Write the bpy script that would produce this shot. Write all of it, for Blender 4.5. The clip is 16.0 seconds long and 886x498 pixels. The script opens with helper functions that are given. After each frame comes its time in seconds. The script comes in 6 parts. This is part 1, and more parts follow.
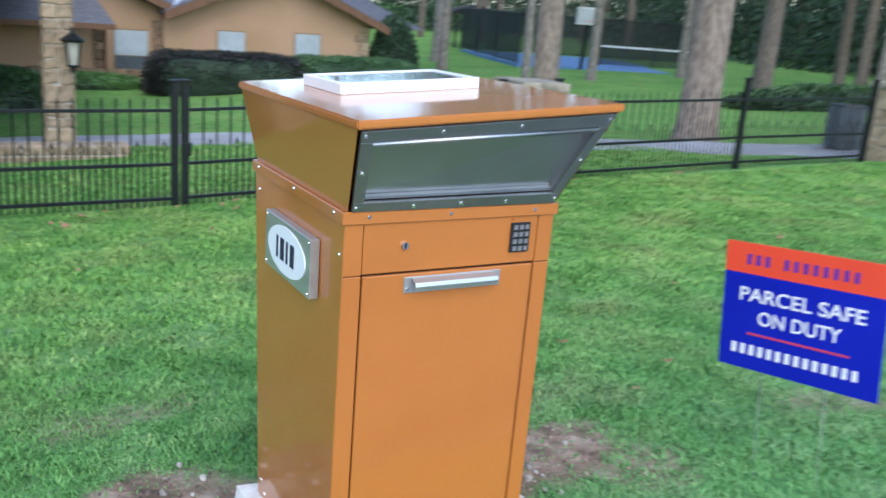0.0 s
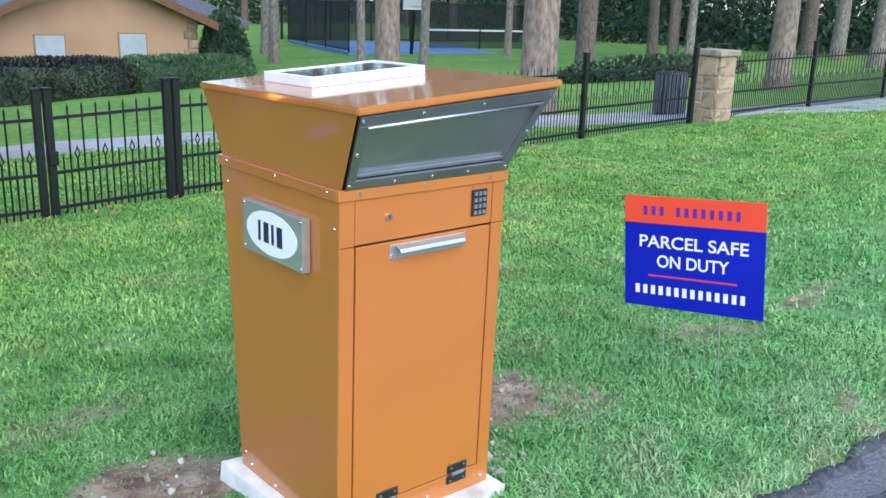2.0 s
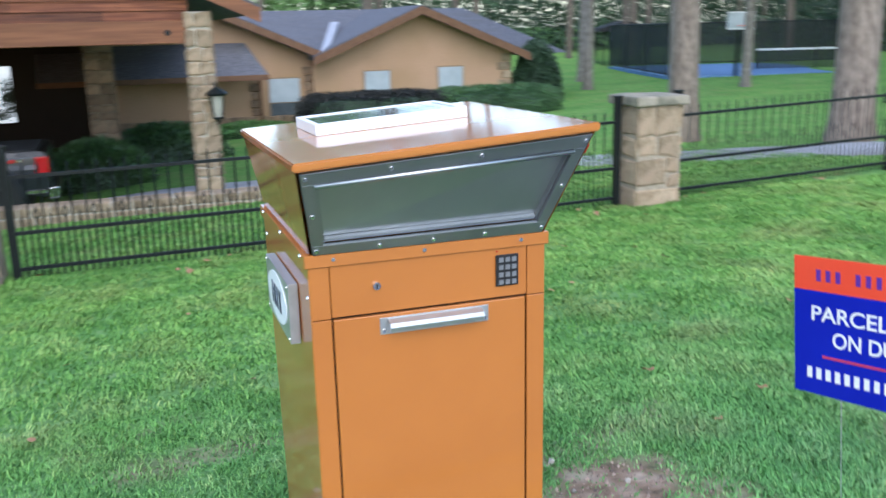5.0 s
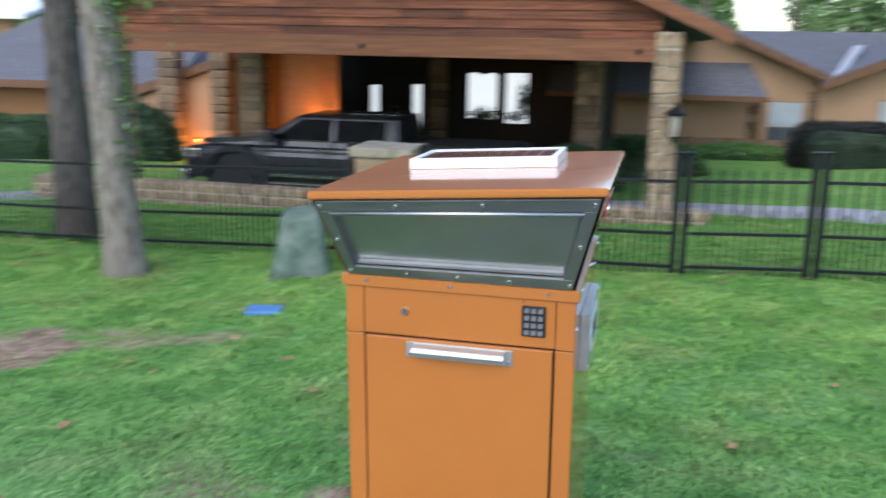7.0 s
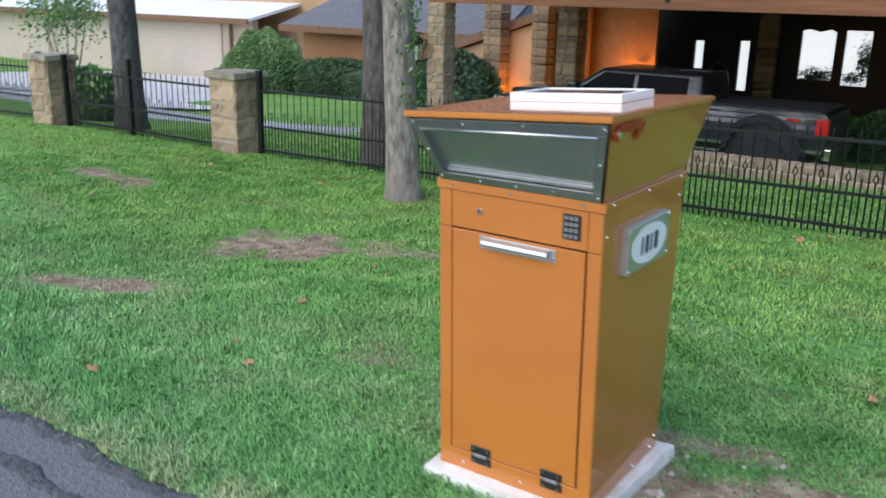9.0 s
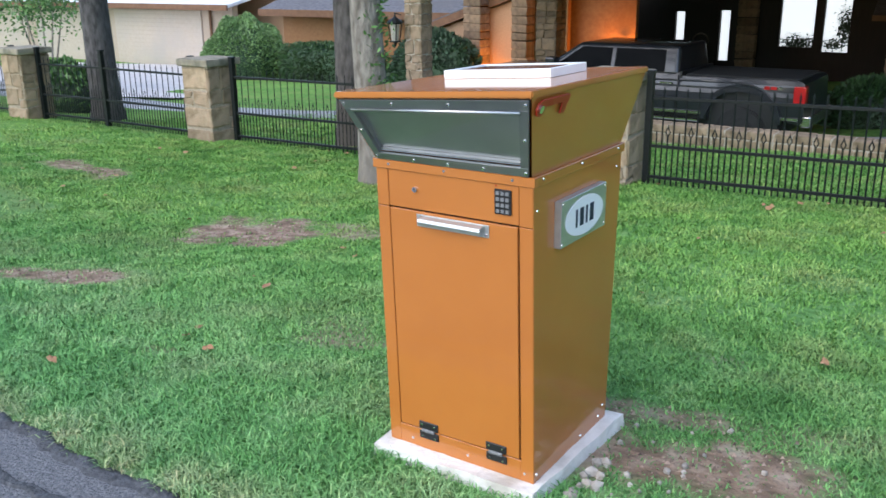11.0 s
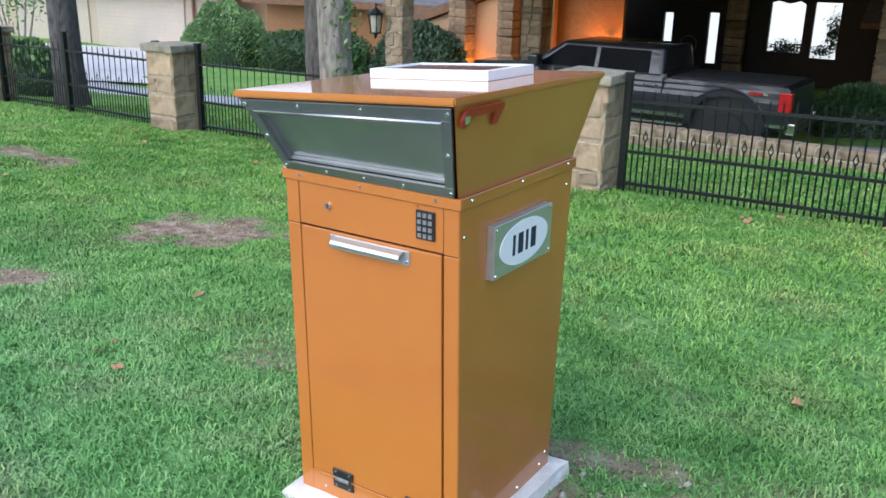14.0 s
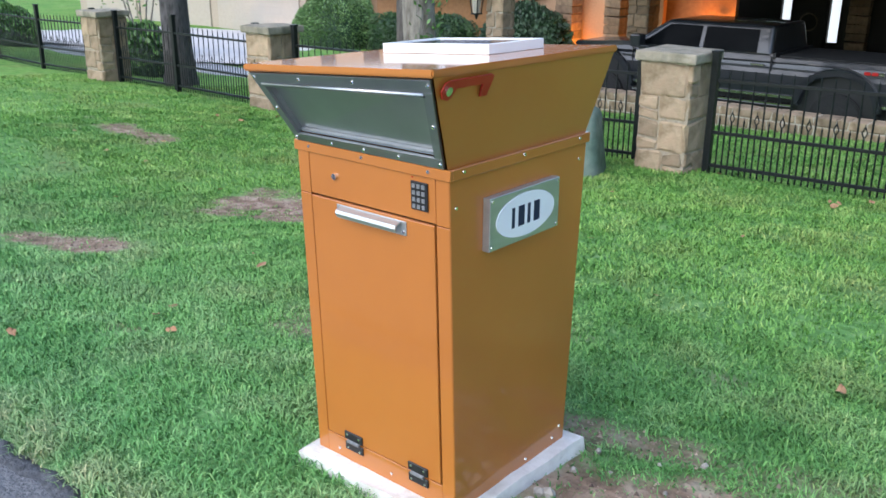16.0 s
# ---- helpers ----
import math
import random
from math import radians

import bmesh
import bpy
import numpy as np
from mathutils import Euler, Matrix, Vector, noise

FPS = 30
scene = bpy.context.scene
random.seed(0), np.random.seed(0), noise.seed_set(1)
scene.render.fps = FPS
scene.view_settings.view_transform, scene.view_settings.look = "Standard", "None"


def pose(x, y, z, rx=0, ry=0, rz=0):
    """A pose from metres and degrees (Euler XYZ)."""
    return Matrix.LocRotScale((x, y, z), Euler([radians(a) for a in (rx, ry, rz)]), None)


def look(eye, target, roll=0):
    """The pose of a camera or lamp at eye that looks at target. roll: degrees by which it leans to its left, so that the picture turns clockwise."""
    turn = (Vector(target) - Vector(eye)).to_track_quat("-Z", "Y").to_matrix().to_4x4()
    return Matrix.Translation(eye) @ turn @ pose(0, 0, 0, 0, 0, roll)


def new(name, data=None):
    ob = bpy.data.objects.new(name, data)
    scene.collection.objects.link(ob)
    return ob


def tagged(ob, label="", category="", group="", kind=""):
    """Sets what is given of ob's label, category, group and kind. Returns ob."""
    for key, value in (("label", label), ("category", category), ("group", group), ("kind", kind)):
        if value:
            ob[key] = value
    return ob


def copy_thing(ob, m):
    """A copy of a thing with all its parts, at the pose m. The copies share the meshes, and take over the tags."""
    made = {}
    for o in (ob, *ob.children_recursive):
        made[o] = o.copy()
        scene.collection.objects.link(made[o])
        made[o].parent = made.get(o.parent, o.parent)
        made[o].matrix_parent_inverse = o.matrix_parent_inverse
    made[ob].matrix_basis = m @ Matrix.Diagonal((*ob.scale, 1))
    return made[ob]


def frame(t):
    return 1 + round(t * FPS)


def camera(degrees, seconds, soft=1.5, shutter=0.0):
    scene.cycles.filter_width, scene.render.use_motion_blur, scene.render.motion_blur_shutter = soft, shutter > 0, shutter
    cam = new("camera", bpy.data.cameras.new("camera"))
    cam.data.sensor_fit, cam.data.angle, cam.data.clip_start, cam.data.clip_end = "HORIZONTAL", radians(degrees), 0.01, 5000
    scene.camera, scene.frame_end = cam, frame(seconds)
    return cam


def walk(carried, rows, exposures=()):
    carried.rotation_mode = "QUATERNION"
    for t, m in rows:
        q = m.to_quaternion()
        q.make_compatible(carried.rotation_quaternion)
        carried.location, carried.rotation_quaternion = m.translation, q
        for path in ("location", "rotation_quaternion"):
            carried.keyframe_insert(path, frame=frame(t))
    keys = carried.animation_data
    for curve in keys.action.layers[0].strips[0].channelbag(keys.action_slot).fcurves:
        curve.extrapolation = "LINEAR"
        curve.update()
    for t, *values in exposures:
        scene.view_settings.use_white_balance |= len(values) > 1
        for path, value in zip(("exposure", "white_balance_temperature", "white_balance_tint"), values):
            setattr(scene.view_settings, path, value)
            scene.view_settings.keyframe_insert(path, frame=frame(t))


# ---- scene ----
cam = camera(52.4, 16.0, 1.5, 0.8)
PATH = [
    (0, (-1.135, -1.91, 1.599), (-0.169, -0.239, 1.077), 4.5),
    (0.5, (-1.415, -1.987, 1.621), (-0.299, -0.402, 1.128), 5.6),
    (1, (-1.614, -1.935, 1.606), (-0.487, -0.366, 1.088), 1.8),
    (1.5, (-1.639, -1.95, 1.605), (-0.423, -0.449, 1.086), 1.9),
    (2, (-1.613, -1.967, 1.603), (-0.362, -0.499, 1.074), 1.8),
    (2.5, (-1.585, -1.977, 1.603), (-0.365, -0.48, 1.082), 1.8),
    (3, (-1.594, -1.978, 1.601), (-0.385, -0.46, 1.117), 2.4),
    (3.2, (-1.58, -1.977, 1.599), (-0.454, -0.39, 1.139), 1.8),
    (5.3, (-0.494, -2.047, 1.627), (-0.015, -0.162, 1.158), 0.4),
    (5.5, (-0.384, -2.111, 1.636), (-0.046, -0.194, 1.177), 1.8),
    (6, (-0.065, -2.242, 1.682), (0.037, -0.295, 1.235), -0.0),
    (6.5, (0.187, -2.136, 1.639), (0.092, -0.188, 1.197), 0.9),
    (7, (0.469, -2.19, 1.707), (0.026, -0.291, 1.261), 1.1),
    (7.5, (0.751, -2.251, 1.714), (-0.049, -0.49, 1.205), -1.0),
    (8, (0.889, -2.37, 1.71), (-0.166, -0.747, 1.208), -0.6),
    (8.5, (1.113, -2.485, 1.742), (0.059, -0.875, 1.196), 0.7),
    (9, (1.399, -2.473, 1.724), (0.317, -0.885, 1.17), 1.3),
    (9.2, (1.484, -2.456, 1.734), (0.363, -0.912, 1.135), 0.1),
    (11.3, (1.579, -2.392, 1.726), (0.535, -0.794, 1.129), -0.5),
    (11.5, (1.585, -2.394, 1.726), (0.561, -0.784, 1.124), -0.2),
    (12, (1.595, -2.387, 1.723), (0.595, -0.765, 1.116), -0.4),
    (12.5, (1.597, -2.363, 1.718), (0.595, -0.747, 1.098), -0.6),
    (13, (1.564, -2.293, 1.709), (0.582, -0.676, 1.06), -1.1),
    (13.5, (1.499, -2.093, 1.698), (0.465, -0.48, 1.124), 1.3),
    (14, (1.502, -1.932, 1.7), (0.469, -0.331, 1.091), 1.4),
    (14.5, (1.631, -1.859, 1.693), (0.48, -0.342, 1.081), 1.7),
    (15, (1.737, -1.823, 1.687), (0.541, -0.366, 1.019), 1.1),
    (15.5, (1.774, -1.79, 1.687), (0.575, -0.335, 1.02), 0.7),
    (16, (1.796, -1.784, 1.688), (0.572, -0.341, 1.039), 0.3),
]
EXPOSURES = [(0, 0.38, 6150, 10), (1.0, 0.55, 6200, 10), (3.2, 0.55, 6200, 10), (5.5, 0.40, 6150, 10), (7.0, 0.26, 6500, 10), (7.6, 0.25, 6750, 10), (9.2, 0.22, 6750, 10), (12, 0.42, 6550, 10), (16, 0.44, 6550, 10)]
walk(cam, [(t, look(eye, target, roll)) for t, eye, target, roll in PATH], EXPOSURES)

# ---- light ----
world = bpy.data.worlds.new("sky")
world.use_nodes = True
scene.world = world
wn = world.node_tree.nodes
sky = wn.new("ShaderNodeTexSky")
sky.sky_type, sky.sun_disc = "NISHITA", False
sky.sun_elevation, sky.sun_rotation = radians(47), radians(195)
sky.air_density, sky.dust_density, sky.ozone_density = 1.0, 1.2, 1.5
world.node_tree.links.new(sky.outputs[0], wn["Background"].inputs[0])
wn["Background"].inputs[1].default_value = 0.31
sun = new("sun", bpy.data.lights.new("sun", "SUN"))
sun.data.energy, sun.data.angle, sun.data.color = 1.15, radians(80), (1.0, 0.97, 0.93)
sun.matrix_world = look((-1.8, -8.5, 9.5), (0, 0, 0))


# ---- materials ----
def mat(name, c1, c2=None, scale=6.0, rough=0.6, metal=0.0, bump=0.0, bscale=None, detail=6.0, island=0.0, coat=0.0, spec=0.5,
        c3=None, big=0.6, stretch=(1, 1, 1), obj=0.0):
    """Two colours mixed by fine noise, a third in large stains, with relief; island / obj vary the brightness piece by piece."""
    m = bpy.data.materials.new(name)
    m.use_nodes = True
    n, l = m.node_tree.nodes, m.node_tree.links
    b = n["Principled BSDF"]
    b.inputs["Roughness"].default_value, b.inputs["Metallic"].default_value = rough, metal
    b.inputs["Coat Weight"].default_value, b.inputs["Coat Roughness"].default_value = coat, 0.06
    b.inputs["Specular IOR Level"].default_value = spec
    c2 = c2 or tuple(min(1, v * 1.18) for v in c1)
    tc = n.new("ShaderNodeTexCoord")
    mp = n.new("ShaderNodeMapping")
    mp.inputs["Scale"].default_value = stretch
    l.new(tc.outputs["Object"], mp.inputs[0])

    def tex(s, d):
        t = n.new("ShaderNodeTexNoise")
        t.inputs["Scale"].default_value, t.inputs["Detail"].default_value = s, d
        l.new(mp.outputs[0], t.inputs["Vector"])
        return t.outputs[0]

    def mix(f, a, c, lo=0.35, hi=0.65):
        r = n.new("ShaderNodeMapRange")
        r.inputs["From Min"].default_value, r.inputs["From Max"].default_value = lo, hi
        l.new(f, r.inputs[0])
        x = n.new("ShaderNodeMix")
        x.data_type = "RGBA"
        l.new(r.outputs[0], x.inputs[0])
        for k, v in ((6, a), (7, c)):
            if isinstance(v, tuple):
                x.inputs[k].default_value = (*v, 1)
            else:
                l.new(v, x.inputs[k])
        return x.outputs[2]

    fine = tex(scale, detail)
    out = mix(fine, c1, c2)
    if c3:
        out = mix(tex(big, 4), out, c3, 0.48, 0.7)
    for amount, sock in ((island, ("ShaderNodeNewGeometry", "Random Per Island")), (obj, ("ShaderNodeObjectInfo", "Random"))):
        if amount:
            g = n.new(sock[0])
            r = n.new("ShaderNodeMapRange")
            r.inputs["To Min"].default_value, r.inputs["To Max"].default_value = 1 - amount, 1 + amount
            l.new(g.outputs[sock[1]], r.inputs[0])
            h = n.new("ShaderNodeHueSaturation")
            l.new(r.outputs[0], h.inputs["Value"])
            l.new(out, h.inputs["Color"])
            out = h.outputs[0]
    l.new(out, b.inputs["Base Color"])
    if bump:
        bp = n.new("ShaderNodeBump")
        bp.inputs["Strength"].default_value, bp.inputs["Distance"].default_value = bump, 0.02
        l.new(tex(bscale or scale * 3, 8), bp.inputs["Height"])
        l.new(bp.outputs[0], b.inputs["Normal"])
    return m


def glow(name, color, strength):
    m = mat(name, color)
    b = m.node_tree.nodes["Principled BSDF"]
    b.inputs["Emission Color"].default_value, b.inputs["Emission Strength"].default_value = (*color, 1), strength
    return m


ORANGE = mat("orange_paint", (0.455, 0.152, 0.028), (0.485, 0.166, 0.031), 3, 0.42, bump=0.006, bscale=260, coat=1.0, spec=0.3, c3=(0.43, 0.142, 0.026), big=1.2)
STEEL = mat("brushed_steel", (0.42, 0.43, 0.44), (0.52, 0.53, 0.54), 30, 0.33, 1.0, bump=0.03, bscale=90, stretch=(0.05, 1, 1))
STEEL3 = mat("matt_steel", (0.45, 0.46, 0.46), (0.53, 0.54, 0.54), 4, 0.36, 1.0, bump=0.03, bscale=60, c3=(0.46, 0.47, 0.48), big=3)
STEEL2 = mat("dull_steel", (0.34, 0.35, 0.36), (0.42, 0.43, 0.44), 5, 0.42, 1.0, bump=0.02, bscale=120)
CHROME = mat("bright_screw", (0.75, 0.75, 0.76), (0.85, 0.85, 0.86), 9, 0.18, 1.0)
BLACKP = mat("black_plastic", (0.012, 0.012, 0.013), (0.02, 0.02, 0.022), 40, 0.4)
KEY = mat("grey_key", (0.13, 0.135, 0.14), (0.19, 0.195, 0.20), 60, 0.45)
GAPSHADE = mat("dark_gap", (0.03, 0.012, 0.004), (0.04, 0.016, 0.006), 20, 0.8)
WHITEV = mat("white_vinyl", (0.84, 0.85, 0.86), (0.88, 0.89, 0.90), 8, 0.4)
NAVY = mat("navy_vinyl", (0.010, 0.014, 0.05), (0.013, 0.018, 0.06), 8, 0.45)
FLAG = mat("red_flag", (0.34, 0.018, 0.010), (0.40, 0.024, 0.012), 8, 0.35)
CELL = mat("solar_cell", (0.010, 0.013, 0.030), (0.016, 0.02, 0.045), 15, 0.12, coat=0.6)
SIGNB = mat("blue_sign", (0.005, 0.014, 0.38), (0.007, 0.018, 0.42), 4, 0.45, spec=0.2)
SIGNR = mat("coral_sign", (0.86, 0.075, 0.035), (0.90, 0.09, 0.04), 4, 0.45, spec=0.25)
SIGNP = mat("violet_print", (0.10, 0.022, 0.30), (0.12, 0.03, 0.34), 4, 0.45)
SIGNLINE = mat("sign_line", (0.62, 0.05, 0.09), (0.66, 0.06, 0.10), 4, 0.45)
WIRE = mat("galvanised_wire", (0.45, 0.46, 0.46), (0.55, 0.56, 0.56), 20, 0.4, 0.8)
CONC = mat("pale_concrete", (0.70, 0.68, 0.64), (0.80, 0.78, 0.74), 16, 0.9, bump=0.35, bscale=40, c3=(0.48, 0.45, 0.39), big=7)
PLAQUE = mat("pale_plaque_metal", (0.50, 0.52, 0.52), (0.58, 0.60, 0.60), 30, 0.34, 0.75, bump=0.02, bscale=90, stretch=(0.05, 1, 1))
IRON = mat("black_iron", (0.004, 0.006, 0.006), (0.008, 0.011, 0.011), 30, 0.45, spec=0.3)
STONE = mat("sandstone", (0.22, 0.155, 0.093), (0.40, 0.315, 0.21), 6, 0.9, bump=1.0, bscale=14, c3=(0.37, 0.25, 0.165), big=5, obj=0.22)
CAPST = mat("grey_capstone", (0.25, 0.22, 0.16), (0.34, 0.30, 0.23), 7, 0.9, bump=0.8, bscale=20, c3=(0.16, 0.15, 0.11), big=4)
PALEJOINT = mat("pale_joint", (0.42, 0.37, 0.29), (0.52, 0.46, 0.37), 30, 0.95, bump=0.4)
MORTARB = mat("brown_mortar", (0.16, 0.12, 0.085), (0.24, 0.18, 0.13), 30, 0.95, bump=0.4)
MORTAR = mat("mortar", (0.30, 0.25, 0.185), (0.40, 0.335, 0.25), 30, 0.95, bump=0.4)
STUCCO = mat("tan_stucco", (0.42, 0.26, 0.160), (0.47, 0.30, 0.187), 20, 0.9, bump=0.25, bscale=40, c3=(0.38, 0.24, 0.135), big=0.4)
TRIM = mat("brown_trim", (0.13, 0.062, 0.030), (0.18, 0.09, 0.045), 6, 0.7)
CREAM = mat("cream_door", (0.46, 0.385, 0.315), (0.49, 0.415, 0.345), 8, 0.7, c3=(0.42, 0.37, 0.325), big=0.5)
CREAMW = mat("cream_stucco", (0.43, 0.345, 0.27), (0.47, 0.38, 0.30), 12, 0.85, bump=0.2, c3=(0.40, 0.32, 0.25), big=0.5)
# Plaster colour takes in the lamp's amber glow and the porch shade
AMBERWALL = mat("warm_plaster", (0.27, 0.13, 0.055), (0.33, 0.165, 0.072), 9, 0.85, bump=0.2, c3=(0.28, 0.13, 0.05), big=0.8)
STONEB = mat("brown_stone", (0.15, 0.10, 0.065), (0.30, 0.21, 0.135), 6, 0.9, bump=1.0, bscale=14, c3=(0.20, 0.12, 0.075), big=3, obj=0.35)
SHINGLE = mat("grey_shingle", (0.075, 0.078, 0.092), (0.16, 0.16, 0.18), 7, 0.85, bump=0.6, bscale=12, stretch=(1, 4, 4), c3=(0.11, 0.108, 0.115), big=0.5)
WHITEMETAL = mat("white_metal_roof", (0.74, 0.76, 0.80), (0.80, 0.82, 0.86), 3, 0.45)
CEDAR = mat("cedar", (0.12, 0.034, 0.014), (0.24, 0.080, 0.033), 5, 0.7, bump=0.3, bscale=20, stretch=(0.3, 3, 5), c3=(0.15, 0.044, 0.018), big=1.3, obj=0.42)
CEDARB = mat("cedar_beam", (0.18, 0.064, 0.027), (0.27, 0.105, 0.045), 4, 0.65, bump=0.25, bscale=20, stretch=(0.25, 3, 4), c3=(0.18, 0.07, 0.028), big=1.2)
# Dark wood, blackened further for the deep shade under the carport
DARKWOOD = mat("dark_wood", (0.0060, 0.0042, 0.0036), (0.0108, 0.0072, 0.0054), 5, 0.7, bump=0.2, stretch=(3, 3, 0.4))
BLIND = mat("window_blind", (0.34, 0.39, 0.42), (0.40, 0.45, 0.48), 3, 0.35, coat=0.2)
SASH = mat("grey_sash_glass", (0.075, 0.09, 0.10), (0.10, 0.115, 0.125), 3, 0.2)
DARKGLASS = mat("dark_glass", (0.004, 0.005, 0.006), (0.006, 0.007, 0.008), 3, 0.04, spec=0.03)
CARGLASS = mat("tinted_car_glass", (0.004, 0.005, 0.006), (0.006, 0.007, 0.008), 3, 0.05, spec=0.02)
TRUCK = mat("grey_truck_paint", (0.020, 0.023, 0.028), (0.026, 0.029, 0.035), 4, 0.32, 0.3, coat=0.8, spec=0.3)
TYRE = mat("tyre_rubber", (0.012, 0.012, 0.012), (0.02, 0.02, 0.02), 30, 0.85)
REDLAMP = mat("red_lens", (0.42, 0.01, 0.012), (0.5, 0.015, 0.016), 8, 0.2, coat=0.5)
UTIL = mat("green_utility_paint", (0.060, 0.100, 0.075), (0.110, 0.165, 0.130), 9, 0.6, bump=0.25, c3=(0.17, 0.21, 0.18), big=5)
BLUELID = mat("blue_plastic", (0.06, 0.19, 0.42), (0.09, 0.24, 0.48), 12, 0.5)
BARK = mat("bark", (0.12, 0.102, 0.084), (0.29, 0.26, 0.225), 15, 0.95, bump=1.0, bscale=30, stretch=(1, 1, 0.38), c3=(0.20, 0.17, 0.14), big=1.5)
# Grey bark darkened as a trunk standing against the light
BARKD = mat("grey_black_bark", (0.040, 0.037, 0.038), (0.105, 0.098, 0.098), 15, 0.95, bump=1.0, bscale=24, stretch=(1, 1, 0.38), c3=(0.07, 0.062, 0.06), big=1.5)
BARKB = mat("brown_bark", (0.085, 0.066, 0.052), (0.20, 0.16, 0.13), 15, 0.95, bump=1.0, bscale=16, stretch=(1, 1, 0.38), c3=(0.16, 0.12, 0.09), big=1.5)
BARKM = mat("grey_brown_bark", (0.048, 0.042, 0.038), (0.125, 0.110, 0.100), 15, 0.95, bump=1.0, bscale=24, stretch=(1, 1, 0.38), c3=(0.12, 0.10, 0.085), big=1.5)
BARKT = mat("tan_bark", (0.13, 0.10, 0.078), (0.29, 0.235, 0.185), 15, 0.95, bump=1.0, bscale=24, stretch=(1, 1, 0.38), c3=(0.19, 0.14, 0.105), big=1.5)
LEAF = mat("leaf", (0.045, 0.11, 0.028), (0.085, 0.17, 0.045), 1.5, 0.55, island=0.45)
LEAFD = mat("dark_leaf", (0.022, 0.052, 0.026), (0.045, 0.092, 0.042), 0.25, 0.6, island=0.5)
# Paler leaf: sunlight and haze on the far treetops are in its colour
LEAFL = mat("sunlit_leaf", (0.11, 0.21, 0.065), (0.20, 0.33, 0.12), 0.4, 0.55, island=0.4)
LEAFH = mat("hedge_leaf", (0.026, 0.066, 0.020), (0.06, 0.13, 0.036), 0.9, 0.5, island=0.5, c3=(0.03, 0.024, 0.022), big=0.25)
LEAFH2 = mat("clipped_leaf", (0.040, 0.100, 0.034), (0.085, 0.175, 0.06), 1.2, 0.5, island=0.45)
LEAFB = mat("bush_leaf", (0.055, 0.14, 0.034), (0.115, 0.24, 0.06), 1.5, 0.5, island=0.45)
DRYLEAF = mat("dry_leaf", (0.30, 0.15, 0.07), (0.44, 0.26, 0.15), 8, 0.8, obj=0.35)
ASPHALT = mat("asphalt", (0.10, 0.105, 0.115), (0.20, 0.205, 0.215), 55, 0.9, bump=0.9, bscale=90, c3=(0.12, 0.125, 0.135), big=1.2)
TAR = mat("tar_edge", (0.035, 0.038, 0.043), (0.085, 0.09, 0.10), 30, 0.8, bump=1.0, bscale=40)
DRIVE = mat("driveway_concrete", (0.32, 0.325, 0.34), (0.40, 0.405, 0.42), 2, 0.9, bump=0.2, c3=(0.27, 0.265, 0.265), big=0.4)
APRON = mat("pale_apron", (0.50, 0.475, 0.46), (0.57, 0.545, 0.53), 2, 0.9, bump=0.2)
COURT = mat("blue_court", (0.10, 0.20, 0.36), (0.12, 0.23, 0.40), 2, 0.8)
CLOTH = mat("net_cloth", (0.6, 0.62, 0.62), (0.7, 0.72, 0.72), 8, 0.8)
GREENP = mat("dark_green_paint", (0.012, 0.035, 0.022), (0.018, 0.048, 0.03), 8, 0.5)
LANTERN = mat("frosted_glass", (0.36, 0.34, 0.28), (0.44, 0.42, 0.35), 4, 0.4)
PEBBLE = mat("pebble", (0.32, 0.29, 0.25), (0.46, 0.43, 0.39), 20, 0.9, obj=0.3)
SKYPANE = glow("bright_sky", (0.85, 0.93, 1.0), 0.8)
VALLEY = mat("dull_flashing", (0.36, 0.37, 0.41), (0.44, 0.45, 0.49), 3, 0.5)
AMBER = glow("amber_bulb", (1.0, 0.55, 0.2), 4.0)


